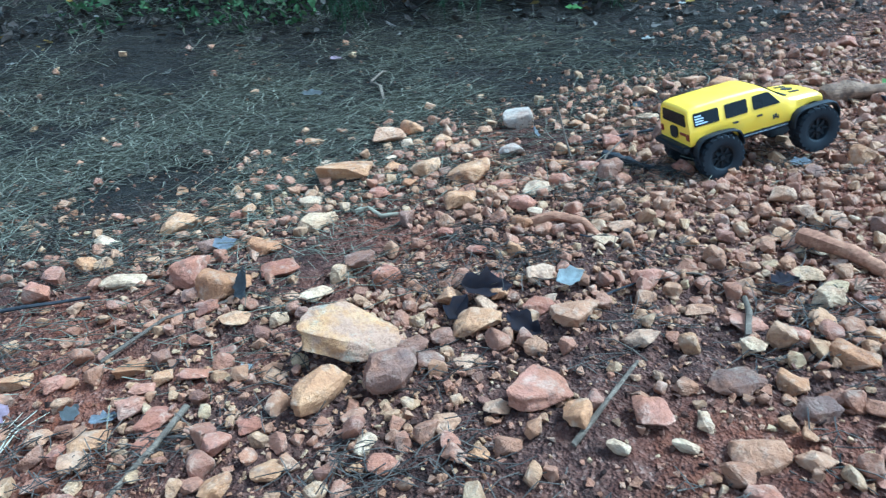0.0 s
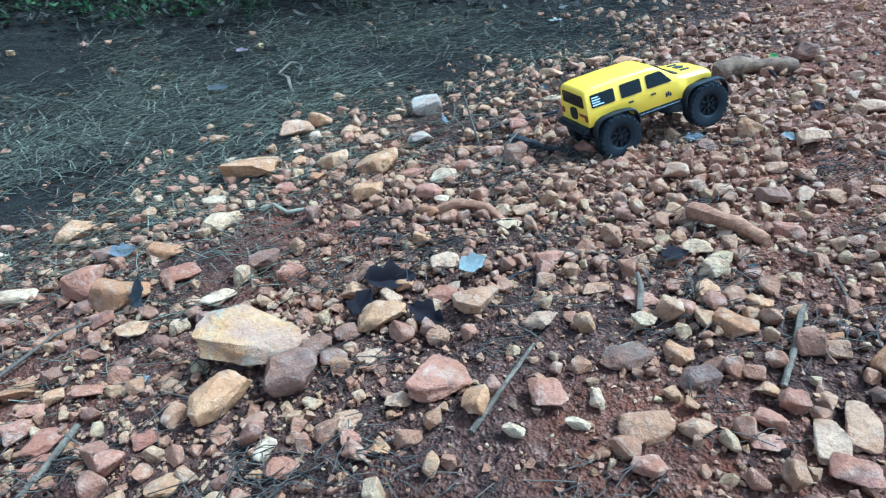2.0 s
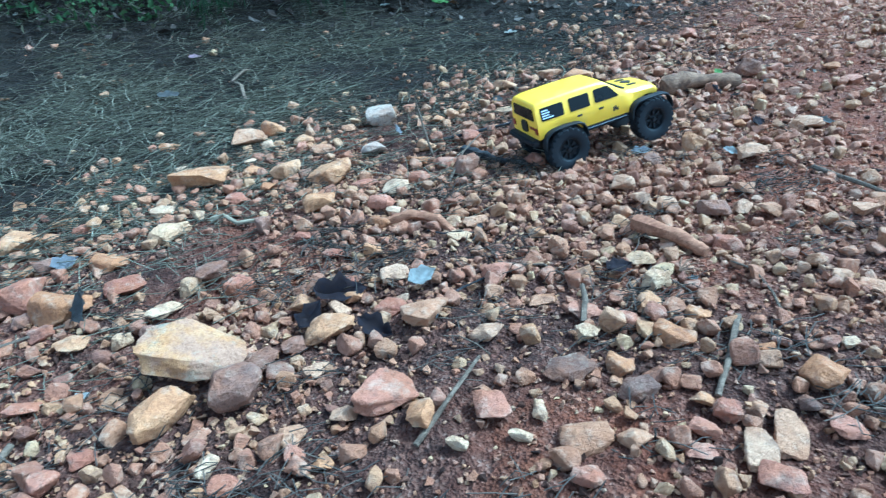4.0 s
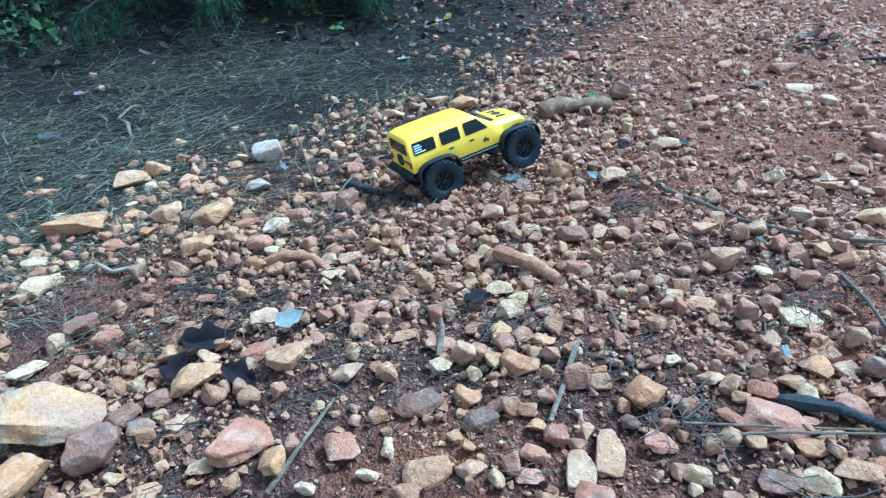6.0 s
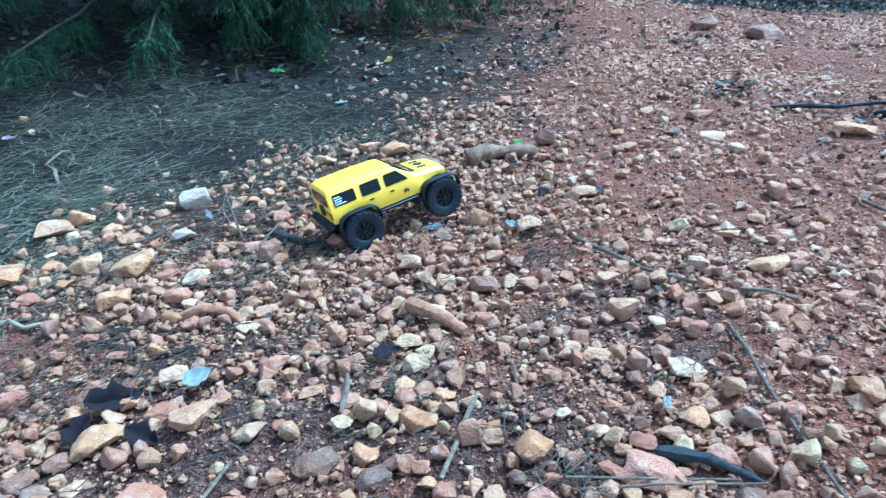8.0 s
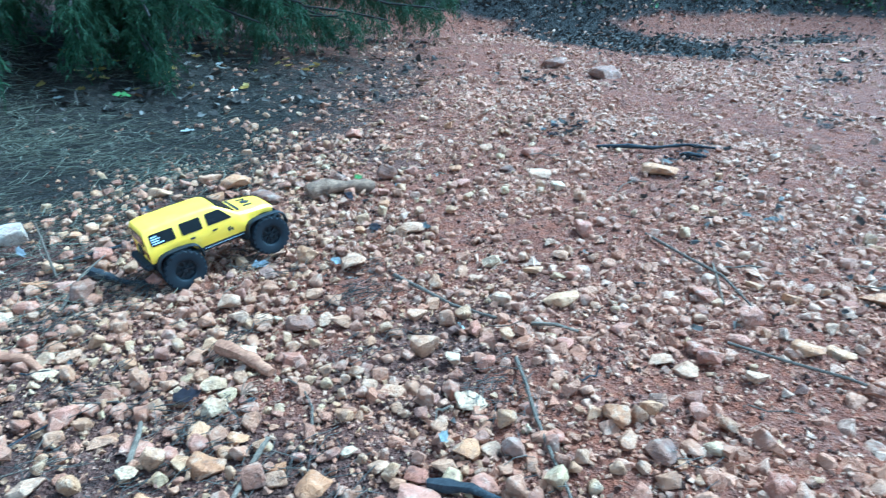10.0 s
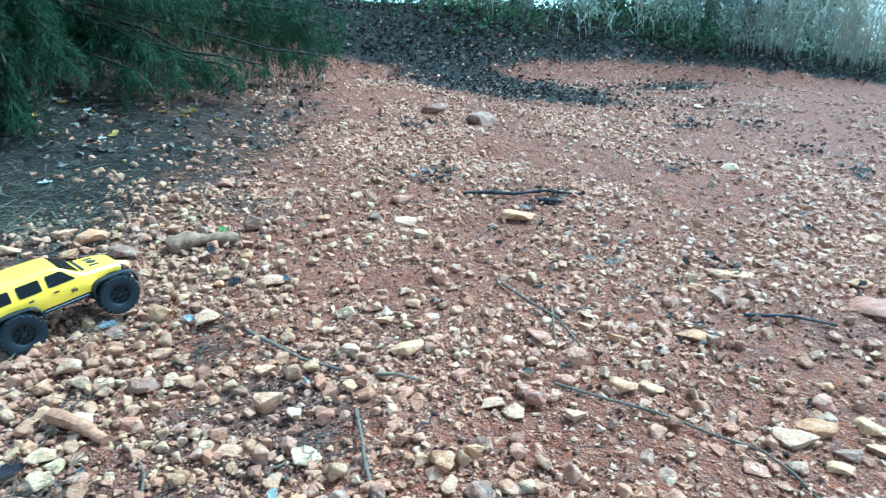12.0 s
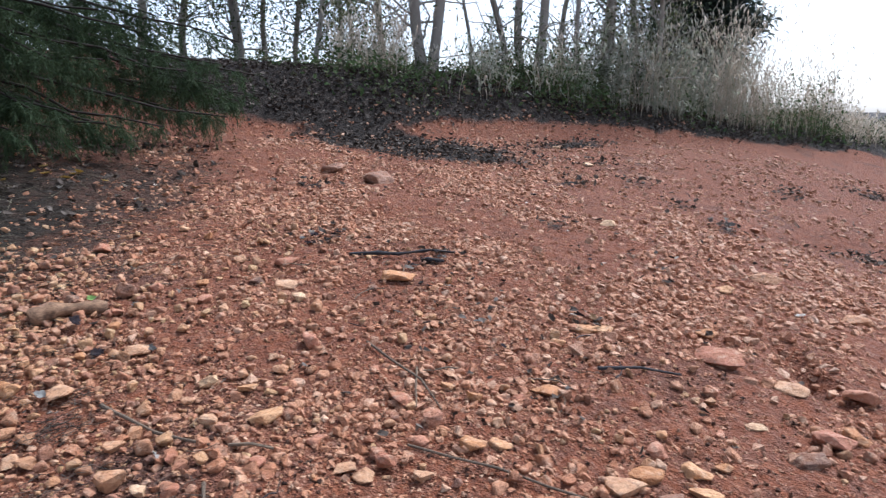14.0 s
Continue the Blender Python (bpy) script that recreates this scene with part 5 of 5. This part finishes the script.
            part("tyre", tyre_bm(), RUBBER, wheel, "chunky dusty black tyre", True, 30)
            part("rim", rim_bm(side), BLACK, wheel, "black spoked rim", True, 30)
    car.matrix_basis = m
    return tagged(car, "yellow toy off-road car with black wheels, climbing over gravel", "toy car")


build_car(pose(0.3392, 0.864, -0.2532, 2.2, -9.8, 10.2))

# ---- plants ----
def blades(base, way, length, width, droop, rng):
    """Many pointed leaf strips at once, folded at the widest place."""
    n = len(base)
    way = way / (np.linalg.norm(way, axis=1, keepdims=True) + 1e-9)
    side = np.cross(way, rng.normal(size=(n, 3)))
    side /= np.linalg.norm(side, axis=1, keepdims=True) + 1e-9
    length, width = (np.asarray(q) * np.ones(n) for q in (length, width))
    l, w = length[:, None], width[:, None]
    mid, tip = base + way * l * 0.55, base + way * l
    tip[:, 2] -= droop * length
    v = np.stack((base, mid + side * w * 0.5, tip, mid - side * w * 0.5), 1)
    f = np.array(((0, 1, 3), (1, 2, 3)))
    return v.reshape(-1, 3), (f[None] + (4 * np.arange(n))[:, None, None]).reshape(-1, 3)


def unit(v):
    v = np.asarray(v, float)
    return v / (np.linalg.norm(v) + 1e-9)


def tapered(points, radii, sides=7):
    """A limb along points."""
    points = np.asarray(points, float)
    v, f = [], []
    for k, p in enumerate(points):
        way = unit(points[min(k + 1, len(points) - 1)] - points[max(k - 1, 0)])
        a = unit(np.cross(way, (0.3, 0.1, 0.95) if abs(way[2]) < 0.9 else (1, 0, 0)))
        b = np.cross(way, a)
        for q in range(sides):
            t = 6.28319 * q / sides
            v.append(p + radii[k] * (math.cos(t) * a + math.sin(t) * b))
    for k in range(len(points) - 1):
        for q in range(sides):
            j = (q + 1) % sides
            f.append((k * sides + q, k * sides + j, k * sides + sides + j, k * sides + sides + q))
    return v, f


def sprays(pile, base, way, length, rng, strips, wide):
    """Feathery, hanging conifer sprays, all at once."""
    n = len(base)
    pts, d = [base], way / (np.linalg.norm(way, axis=1, keepdims=True) + 1e-9)
    for _ in range(4):
        d = d + (0, 0, -0.40) + rng.normal(size=(n, 3)) * 0.2
        d /= np.linalg.norm(d, axis=1, keepdims=True)
        pts.append(pts[-1] + d * length[:, None] / 4)
    pts = np.stack(pts, 1)
    pile.add(*strands(pts, 0.0009))
    t = rng.uniform(0.3, 3.99, (n, strips))
    k = t.astype(int)
    i = np.arange(n)[:, None]
    way = pts[i, k + 1] - pts[i, k]
    p = pts[i, k] + way * (t - k)[..., None]
    out = way / (np.linalg.norm(way, axis=2, keepdims=True) + 1e-9) * 0.7 + rng.normal(size=(n, strips, 3)) * 0.6
    m = n * strips
    pile.add(*blades(p.reshape(m, 3), out.reshape(m, 3), rng.uniform(0.012, 0.036, m), wide, 0.3, rng))


# the line that the lowest boughs reach: x, y, height over the ground
SKIRT = np.array(((-0.75, 1.98, 0.10), (-0.52, 1.84, 0.06), (-0.35, 1.72, 0.03), (-0.16, 1.68, 0.03), (0.03, 1.72, 0.03), (0.22, 1.86, 0.10), (0.40, 1.88, 0.03), (0.63, 1.97, 0.06), (0.82, 2.08, 0.06), (1.06, 2.22, 0.05), (1.32, 2.30, 0.05), (1.58, 2.38, 0.06), (1.82, 2.54, 0.08), (2.04, 2.74, 0.12)))


def conifer_tree():
    """A conifer whose low boughs sweep down to the ground."""
    rng = np.random.default_rng(31)
    tree = new("conifer_tree")
    root = np.array((0.30, 3.10, float(lie(0.30, 3.10)) - 0.05))
    trunk, crown = Pile(), Pile()
    up = np.linspace(0, 5.6, 18)
    trunk.add(*tapered([root + (0.02 * math.sin(h * 2), 0.015 * math.cos(3 * h), h) for h in up], [0.085 * (1 - 0.16 * h) + 0.004 for h in up], 10))
    base, way, length = [], [], []
    for k in range(98):
        low = k < 70
        u = rng.uniform(0, 1) * (len(SKIRT) - 1.01)
        i = int(u)
        tip = SKIRT[i] + (SKIRT[i + 1] - SKIRT[i]) * (u - i)
        level = (rng.random() ** 1.5) * 0.8 if low else rng.uniform(0.15, 1.3)
        h = 0.12 + level * 1.05
        start = root + (0, 0, h + 0.1)
        if low:
            back = rng.uniform(0.0, 0.22) * (0.4 + level)
            edge = np.array((tip[0], tip[1], 0.0)) + unit((root[0] - tip[0], root[1] - tip[1], 0)) * back
            edge[2] = float(lie(edge[0], edge[1])) + tip[2] + 0.07 + level * 0.85
        else:
            a = rng.uniform(-2.9, 0.5) if rng.random() < 0.5 else rng.uniform(-0.75, 0.2)
            r = rng.uniform(0.7, 1.7)
            edge = np.array((root[0] + r * math.cos(a), root[1] + 0.8 * r * math.sin(a), root[2] + h * 0.9))
        us = np.linspace(0, 1, 9)
        pts = np.array([start + (edge - start) * q + (0, 0, 0.16 * math.sin(3.14 * q) * (1 - q)) for q in us])
        pts[1:] += rng.normal(size=(8, 3)) * 0.012
        trunk.add(*tapered(pts, 0.011 * (1 - 0.85 * us) + 0.0016, 6))
        n = 92
        t = rng.uniform(0.25, 1.0, n) ** 0.75 * 7.99
        j = t.astype(int)
        p = pts[j] + (pts[j + 1] - pts[j]) * (t - j)[:, None]
        d = unit(edge - start) * 0.5 + rng.normal(size=(n, 3)) * (0.7, 0.7, 0.25) + (0, 0, -0.15)
        l = rng.uniform(0.05, 0.16, n)
        floor = lie(p[:, 0], p[:, 1])
        l = np.minimum(l, np.maximum(0.04, (p[:, 2] - floor) * 1.0))
        base.append(p), way.append(d), length.append(l)
    sprays(crown, np.concatenate(base), np.concatenate(way), np.concatenate(length), rng, 30, 0.0030)
    # unseen upper crown in coarser sprays, added to shade the left and back
    base, way, length = [], [], []
    for k in range(92):
        h = 1.25 + 4.05 * rng.random() ** 1.4
        a = rng.uniform(0, 6.28)
        r = rng.uniform(0.55, 1.0) * 2.15 * (1 - h / 5.9)
        edge = root + (r * math.cos(a), r * math.sin(a), h - 0.10 * r)
        start = root + (0, 0, h)
        us = np.linspace(0, 1, 7)
        pts = np.array([start + (edge - start) * q + (0, 0, 0.12 * math.sin(3.14 * q)) for q in us])
        trunk.add(*tapered(pts, 0.016 * (1 - 0.85 * us) + 0.002, 6))
        n = 60
        t = rng.uniform(0.12, 1.0, n) ** 0.8 * 5.99
        j = t.astype(int)
        base.append(pts[j] + (pts[j + 1] - pts[j]) * (t - j)[:, None])
        way.append(unit(edge - start) * 0.5 + rng.normal(size=(n, 3)) * (0.8, 0.8, 0.3) + (0, 0, -0.1))
        length.append(rng.uniform(0.10, 0.26, n))
    sprays(crown, np.concatenate(base), np.concatenate(way), np.concatenate(length), rng, 12, 0.011)
    t = trunk.done("trunk", CONIFER_BARK, True)
    c = crown.done("crown", CONIFER_GREEN)
    t.parent = c.parent = tree
    tagged(tree, "dark green conifer with low boughs sweeping to the ground", "conifer")


conifer_tree()


def bare_tree(x, y, height, thick, lean, seed, leafy, bark=TREE_BARK, twigs=26):
    """A slim woodland tree with bare limbs and some leaves."""
    rng = np.random.default_rng(seed)
    tree = new("tree")
    root = np.array((x, y, ground_z(x, y) - 0.05))
    trunk, crown = Pile(), Pile()
    n = 22
    line = [root + np.array((lean[0] * u * height + 0.15 * math.sin(5.5 * u + seed) * u**0.7 + 0.045 * math.sin(17 * u + 2.3 * seed), lean[1] * u * height + 0.06 * math.cos(6 * u + seed) * u**0.5, u * height)) for u in np.linspace(0, 1, n)]
    trunk.add(*tapered(line, [thick * (1 - 0.6 * u) * (1.35 if k == 0 else 1.0) for k, u in enumerate(np.linspace(0, 1, n))], 9))
    for _ in range(twigs):
        u = rng.uniform(0.04, 0.62) * (n - 1.01)
        k = int(u)
        p = line[k] + (line[k + 1] - line[k]) * (u - k)
        a = rng.uniform(0, 6.28)
        d = unit((math.cos(a), math.sin(a), rng.uniform(0.2, 1.3)))
        length = rng.uniform(0.25, 0.9)
        pts = [p]
        for q in range(5):
            d = unit(d + rng.normal(size=3) * 0.22)
            pts.append(pts[-1] + d * length / 5)
        trunk.add(*tapered(pts, [thick * 0.22 * (1 - 0.85 * q / 5) + 0.0015 for q in range(6)], 5))
        for s in range(3):
            w = unit(rng.normal(size=3) + (0, 0, 0.4))
            b = pts[rng.integers(2, 6)]
            trunk.add(*tapered([b, b + w * length * 0.2, b + unit(w + rng.normal(size=3) * 0.3) * length * 0.42], [0.0032, 0.0022, 0.001], 4))
        m = int(1.5 * leafy * rng.uniform(0.3, 1.7))
        if m:
            b = np.array(pts)[rng.integers(1, 6, m)] + rng.normal(size=(m, 3)) * 0.12
            crown.add(*blades(b, rng.normal(size=(m, 3)), rng.uniform(0.024, 0.05, m), rng.uniform(0.012, 0.024, m), 0.2, rng))
    t = trunk.done("trunk", bark, True)
    t.parent = tree
    if crown.count:
        c = crown.done("crown", TREE_LEAF)
        c.parent = tree
    return tagged(tree, "slim grey tree with bare limbs on the bank" if leafy < 10 else "slim tree with sparse olive leaves on the bank", "tree", "trees on the bank")


EYE_END = (0.368, -0.28)


def bearing(az, far):
    return EYE_END[0] + far * np.sin(np.radians(az)), EYE_END[1] + far * np.cos(np.radians(az))


for az, far, height, thick, lean, seed, leafy in (
    (41.6, 5.3, 4.2, 0.046, (-0.09, 0.02), 1, 3),
    (42.9, 5.35, 4.2, 0.044, (0.0, 0.03), 2, 3),
    (48.8, 5.6, 3.9, 0.028, (-0.16, 0.02), 3, 3),
    (50.4, 5.9, 4.0, 0.038, (-0.04, 0.0), 4, 5),
    (51.6, 5.6, 4.0, 0.042, (0.06, -0.02), 5, 5),
    (53.4, 6.2, 3.6, 0.026, (0.05, 0.0), 6, 4),
    (31.5, 6.6, 4.5, 0.028, (-0.05, 0.0), 7, 50),
    (34.2, 6.9, 4.5, 0.024, (0.07, 0.0), 8, 40),
    (38.2, 6.4, 4.6, 0.036, (0.04, 0.0), 9, 50),
    (36.2, 7.6, 4.6, 0.03, (-0.05, 0.0), 10, 40),
    (26.5, 6.6, 4.6, 0.05, (0.04, 0.0), 11, 70),
    (23.0, 7.2, 4.6, 0.04, (-0.04, 0.0), 12, 70),
    (14.5, 6.8, 4.6, 0.04, (0.0, 0.0), 13, 80),
    (8.0, 7.0, 4.6, 0.04, (0.03, 0.0), 14, 80),
    (57.0, 6.4, 4.4, 0.055, (0.03, 0.0), 15, 60),
    (59.5, 6.8, 4.2, 0.034, (-0.05, 0.0), 16, 70),
    (19.0, 6.2, 4.4, 0.036, (0.05, 0.0), 19, 70),
    (29.0, 7.4, 4.6, 0.03, (-0.06, 0.0), 20, 55),
    (33.0, 5.9, 4.2, 0.024, (0.03, 0.0), 21, 40),
    (45.5, 5.7, 3.4, 0.016, (0.02, 0.0), 22, 2),
    (55.2, 5.8, 3.8, 0.022, (-0.03, 0.0), 23, 12),
    (61.2, 6.0, 3.6, 0.024, (0.04, 0.0), 24, 25),
    (0.0, 7.5, 4.6, 0.06, (0.03, 0.0), 17, 120),
    (-9.0, 7.2, 4.6, 0.06, (-0.02, 0.0), 18, 120),
):
    bare_tree(*bearing(az, far), height, thick, lean, seed, leafy, twigs=46 if leafy > 20 else 22)


def far_conifer():
    """A broad dark conifer behind the grass."""
    rng = np.random.default_rng(77)
    tree = new("conifer_tree")
    x, y = bearing(64.2, 7.8)
    root = np.array((x, y, ground_z(x, y) - 0.1))
    trunk, crown = Pile(), Pile()
    trunk.add(*tapered([root + (0, 0, h) for h in (0, 1, 2, 3, 3.8)], [0.1, 0.09, 0.07, 0.04, 0.01], 9))
    for k in range(230):
        h = rng.uniform(0.4, 3.6)
        a = rng.uniform(0, 6.28)
        reach = rng.uniform(0.4, 0.95) * (0.42 if h < 0.9 else 0.66 if h < 2.4 else 0.66 * (3.9 - h) / 1.5)
        way = np.array((math.cos(a), math.sin(a), 0.12))
        pts = [root + np.array((0, 0, h)) + way * reach * u + np.array((0, 0, -0.12 * u * u)) for u in np.linspace(0, 1, 5)]
        trunk.add(*tapered(pts, [0.012, 0.01, 0.008, 0.005, 0.002], 5))
        p = np.array(pts)[rng.integers(1, 5, 330)] + rng.normal(size=(330, 3)) * (0.09, 0.09, 0.07)
        crown.add(*blades(p, way + rng.normal(size=(330, 3)) * 0.7, rng.uniform(0.05, 0.12, 330), 0.020, 0.3, rng))
    t = trunk.done("trunk", CONIFER_BARK, True)
    c = crown.done("crown", DARK_CONIFER)
    t.parent = c.parent = tree
    tagged(tree, "broad dark conifer standing behind the tall grass", "conifer")


far_conifer()


def scraps(base, size, upright, rng):
    """Many crumpled leaves at once: an uneven rim of six points round a raised middle."""
    n = len(base)
    way = rng.normal(size=(n, 3)) * (1, 1, upright)
    way /= np.linalg.norm(way, axis=1, keepdims=True) + 1e-9
    side = np.cross(way, rng.normal(size=(n, 3)) * (0.5, 0.5, 0.2) + (0, 0, 1))
    side /= np.linalg.norm(side, axis=1, keepdims=True) + 1e-9
    up = np.cross(way, side)
    wide = rng.uniform(0.35, 0.7, n)[:, None]
    v = [base + up * (size * rng.uniform(-0.08, 0.14, n))[:, None]]
    for k in range(6):
        a = k * 1.0472 + rng.uniform(-0.3, 0.3, n)
        r = (size * 0.5 * rng.uniform(0.55, 1.1, n))[:, None]
        v.append(base + r * (np.cos(a)[:, None] * way + wide * np.sin(a)[:, None] * side) + up * (size * rng.normal(size=n) * 0.11)[:, None])
    f = np.array([(0, 1 + k, 1 + (k + 1) % 6) for k in range(6)])
    return np.stack(v, 1).reshape(-1, 3), (f[None] + (7 * np.arange(n))[:, None, None]).reshape(-1, 3)


def leaf_cover(name, label, category, material, count, place, size, high, seed, upright=0.3):
    """Small leaves lying or standing close over the ground, as one mesh."""
    rng = np.random.default_rng(seed)
    pile = Pile()
    xy = np.array([place(rng) for _ in range(count)])
    z = heights(xy[:, 0], xy[:, 1]) + 0.006 + rng.random(count) ** 1.6 * high(xy[:, 0], xy[:, 1])
    pile.add(*scraps(np.column_stack((xy, z)), rng.uniform(*size, count), upright, rng))
    return tagged(pile.done(name, material), label, category, kind="stuff")


leaf_cover("leaf_litter", "dark damp leaf litter at the foot of the bank", "leaf litter", LEAF_LITTER, 27000, field(1.2, 6.5, 0.3, 4.6, lambda x, y: leaf_share(x, y) ** 1.3), (0.018, 0.042), lambda x, y: 0.03, 51)
leaf_cover("leaf_litter", "small dark leaf scraps over the open clay", "leaf litter", LEAF_LITTER, 420, field(0.5, 4.5, -0.4, 2.4, lambda x, y: np.clip(patchy(x, y, 2.1) - 0.2, 0, 1)), (0.010, 0.028), lambda x, y: 0.008, 55)
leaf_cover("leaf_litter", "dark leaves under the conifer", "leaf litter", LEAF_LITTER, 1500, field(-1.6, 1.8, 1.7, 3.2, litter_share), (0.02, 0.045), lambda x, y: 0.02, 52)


def brush(x, y):
    s = beyond_bank(x, y)
    return ease(0.15, 0.42, s) * (1 - ease(1.2, 1.8, s)) * np.clip(patchy(x, y, 1.7), 0, 1) * ease(2.4, 3.2, x)


leaf_cover("undergrowth", "low green vines and brambles on the bank", "undergrowth", BUSH_GREEN, 12000, field(2.2, 8.0, 0.8, 4.6, brush), (0.025, 0.055), lambda x, y: 0.22 * np.clip(patchy(x, y, 2.3), 0.1, 1), 53, 0.8)
leaf_cover("undergrowth", "low weeds beside the conifer", "undergrowth", BUSH_GREEN, 1100, field(-1.0, -0.35, 1.75, 2.3, lambda x, y: np.clip(patchy(x, y, 3), 0, 1)), (0.02, 0.04), lambda x, y: 0.10, 54, 0.8)

leaf_cover("undergrowth", "dull green brush among the tall grass", "undergrowth", BUSH_GREEN, 12000, field(3.0, 7.2, 1.4, 5.0, lambda x, y: brush(x, y) * ease(2.8, 4.0, x)), (0.016, 0.036), lambda x, y: 0.55 * np.clip(patchy(x, y, 1.9), 0.15, 1), 56, 1.0)


def tall_stems(name, label, material, count, az0, az1, share_at, high, seed, leafy=0.0):
    """Tall stems with narrow leaves along the crest, in tufts."""
    rng = np.random.default_rng(seed)
    az = rng.uniform(az0, az1, count)
    far = rng.uniform(4.4, 7.4, count)
    tuft = np.array([noise.noise(Vector((a * 0.45, b * 1.5, 3.3 + seed))) for a, b in zip(az, far)])
    x, y = bearing(az, far)
    s = beyond_bank(x, y)
    good = (rng.random(count) < share_at(az) * (0.55 + tuft)) & (s > 0.32) & (s < 2.0)
    x, y, az, tuft = x[good], y[good], az[good], tuft[good]
    n = len(x)
    h = rng.uniform(0.45, 1.0, n) ** 1.3 * high(az) * (0.75 + 0.9 * np.clip(tuft, -0.2, 0.6))
    bend = rng.normal(size=(n, 2)) * 0.28
    base = np.column_stack((x, y, heights(x, y)))

    def along(u):
        return base + np.column_stack((bend[:, 0] * u * u * h, bend[:, 1] * u * u * h, h * u))

    pile = Pile()
    pile.add(*strands(np.stack([along(u) for u in (0.0, 0.35, 0.7, 1.0)], 1), (0.0022, 0.0020, 0.0015, 0.0008)))
    for u in (0.12, 0.3, 0.5, 0.7, 0.9):
        pile.add(*blades(along(u), np.column_stack((rng.normal(size=(n, 2)) * 0.7, np.ones(n))), rng.uniform(0.05, 0.16, n), 0.0050 + leafy, 0.5, rng))
    for u in (0.93, 1.0):
        pile.add(*blades(along(u), np.column_stack((rng.normal(size=(n, 2)) * 0.25, np.ones(n))), rng.uniform(0.04, 0.09, n), 0.012, 0.2, rng))
    tagged(pile.done(name, material), label, "grass", kind="stuff")


tall_stems("tall_grass", "tall pale dry grass along the crest of the bank", PALE_GRASS, 8000, 33, 76, lambda a: np.where(a < 34.5, 0.05, np.where(a < 40.5, 0.45, np.where(a < 46, 0.08, np.where(a < 66, 0.22, 1.0)))), lambda a: np.where(a < 60, 0.5, 0.85) * (1.0 - 0.85 * ease(73.5, 76.0, a)), 61)
tall_stems("tall_weeds", "grey green weeds and briar stems on the bank", GREY_STEM, 4200, 46, 69, lambda a: 0.35 + 0.65 * ease(52, 57, a) * (1 - ease(65, 69, a)), lambda a: 0.45 + 0.60 * ease(53, 58, a), 62, 0.008)
tall_stems("tall_grass", "low dry grass at the end of the bank", PALE_GRASS, 2500, 74, 84, lambda a: 0.7 + 0 * a, lambda a: 0.20 + 0 * a, 63)
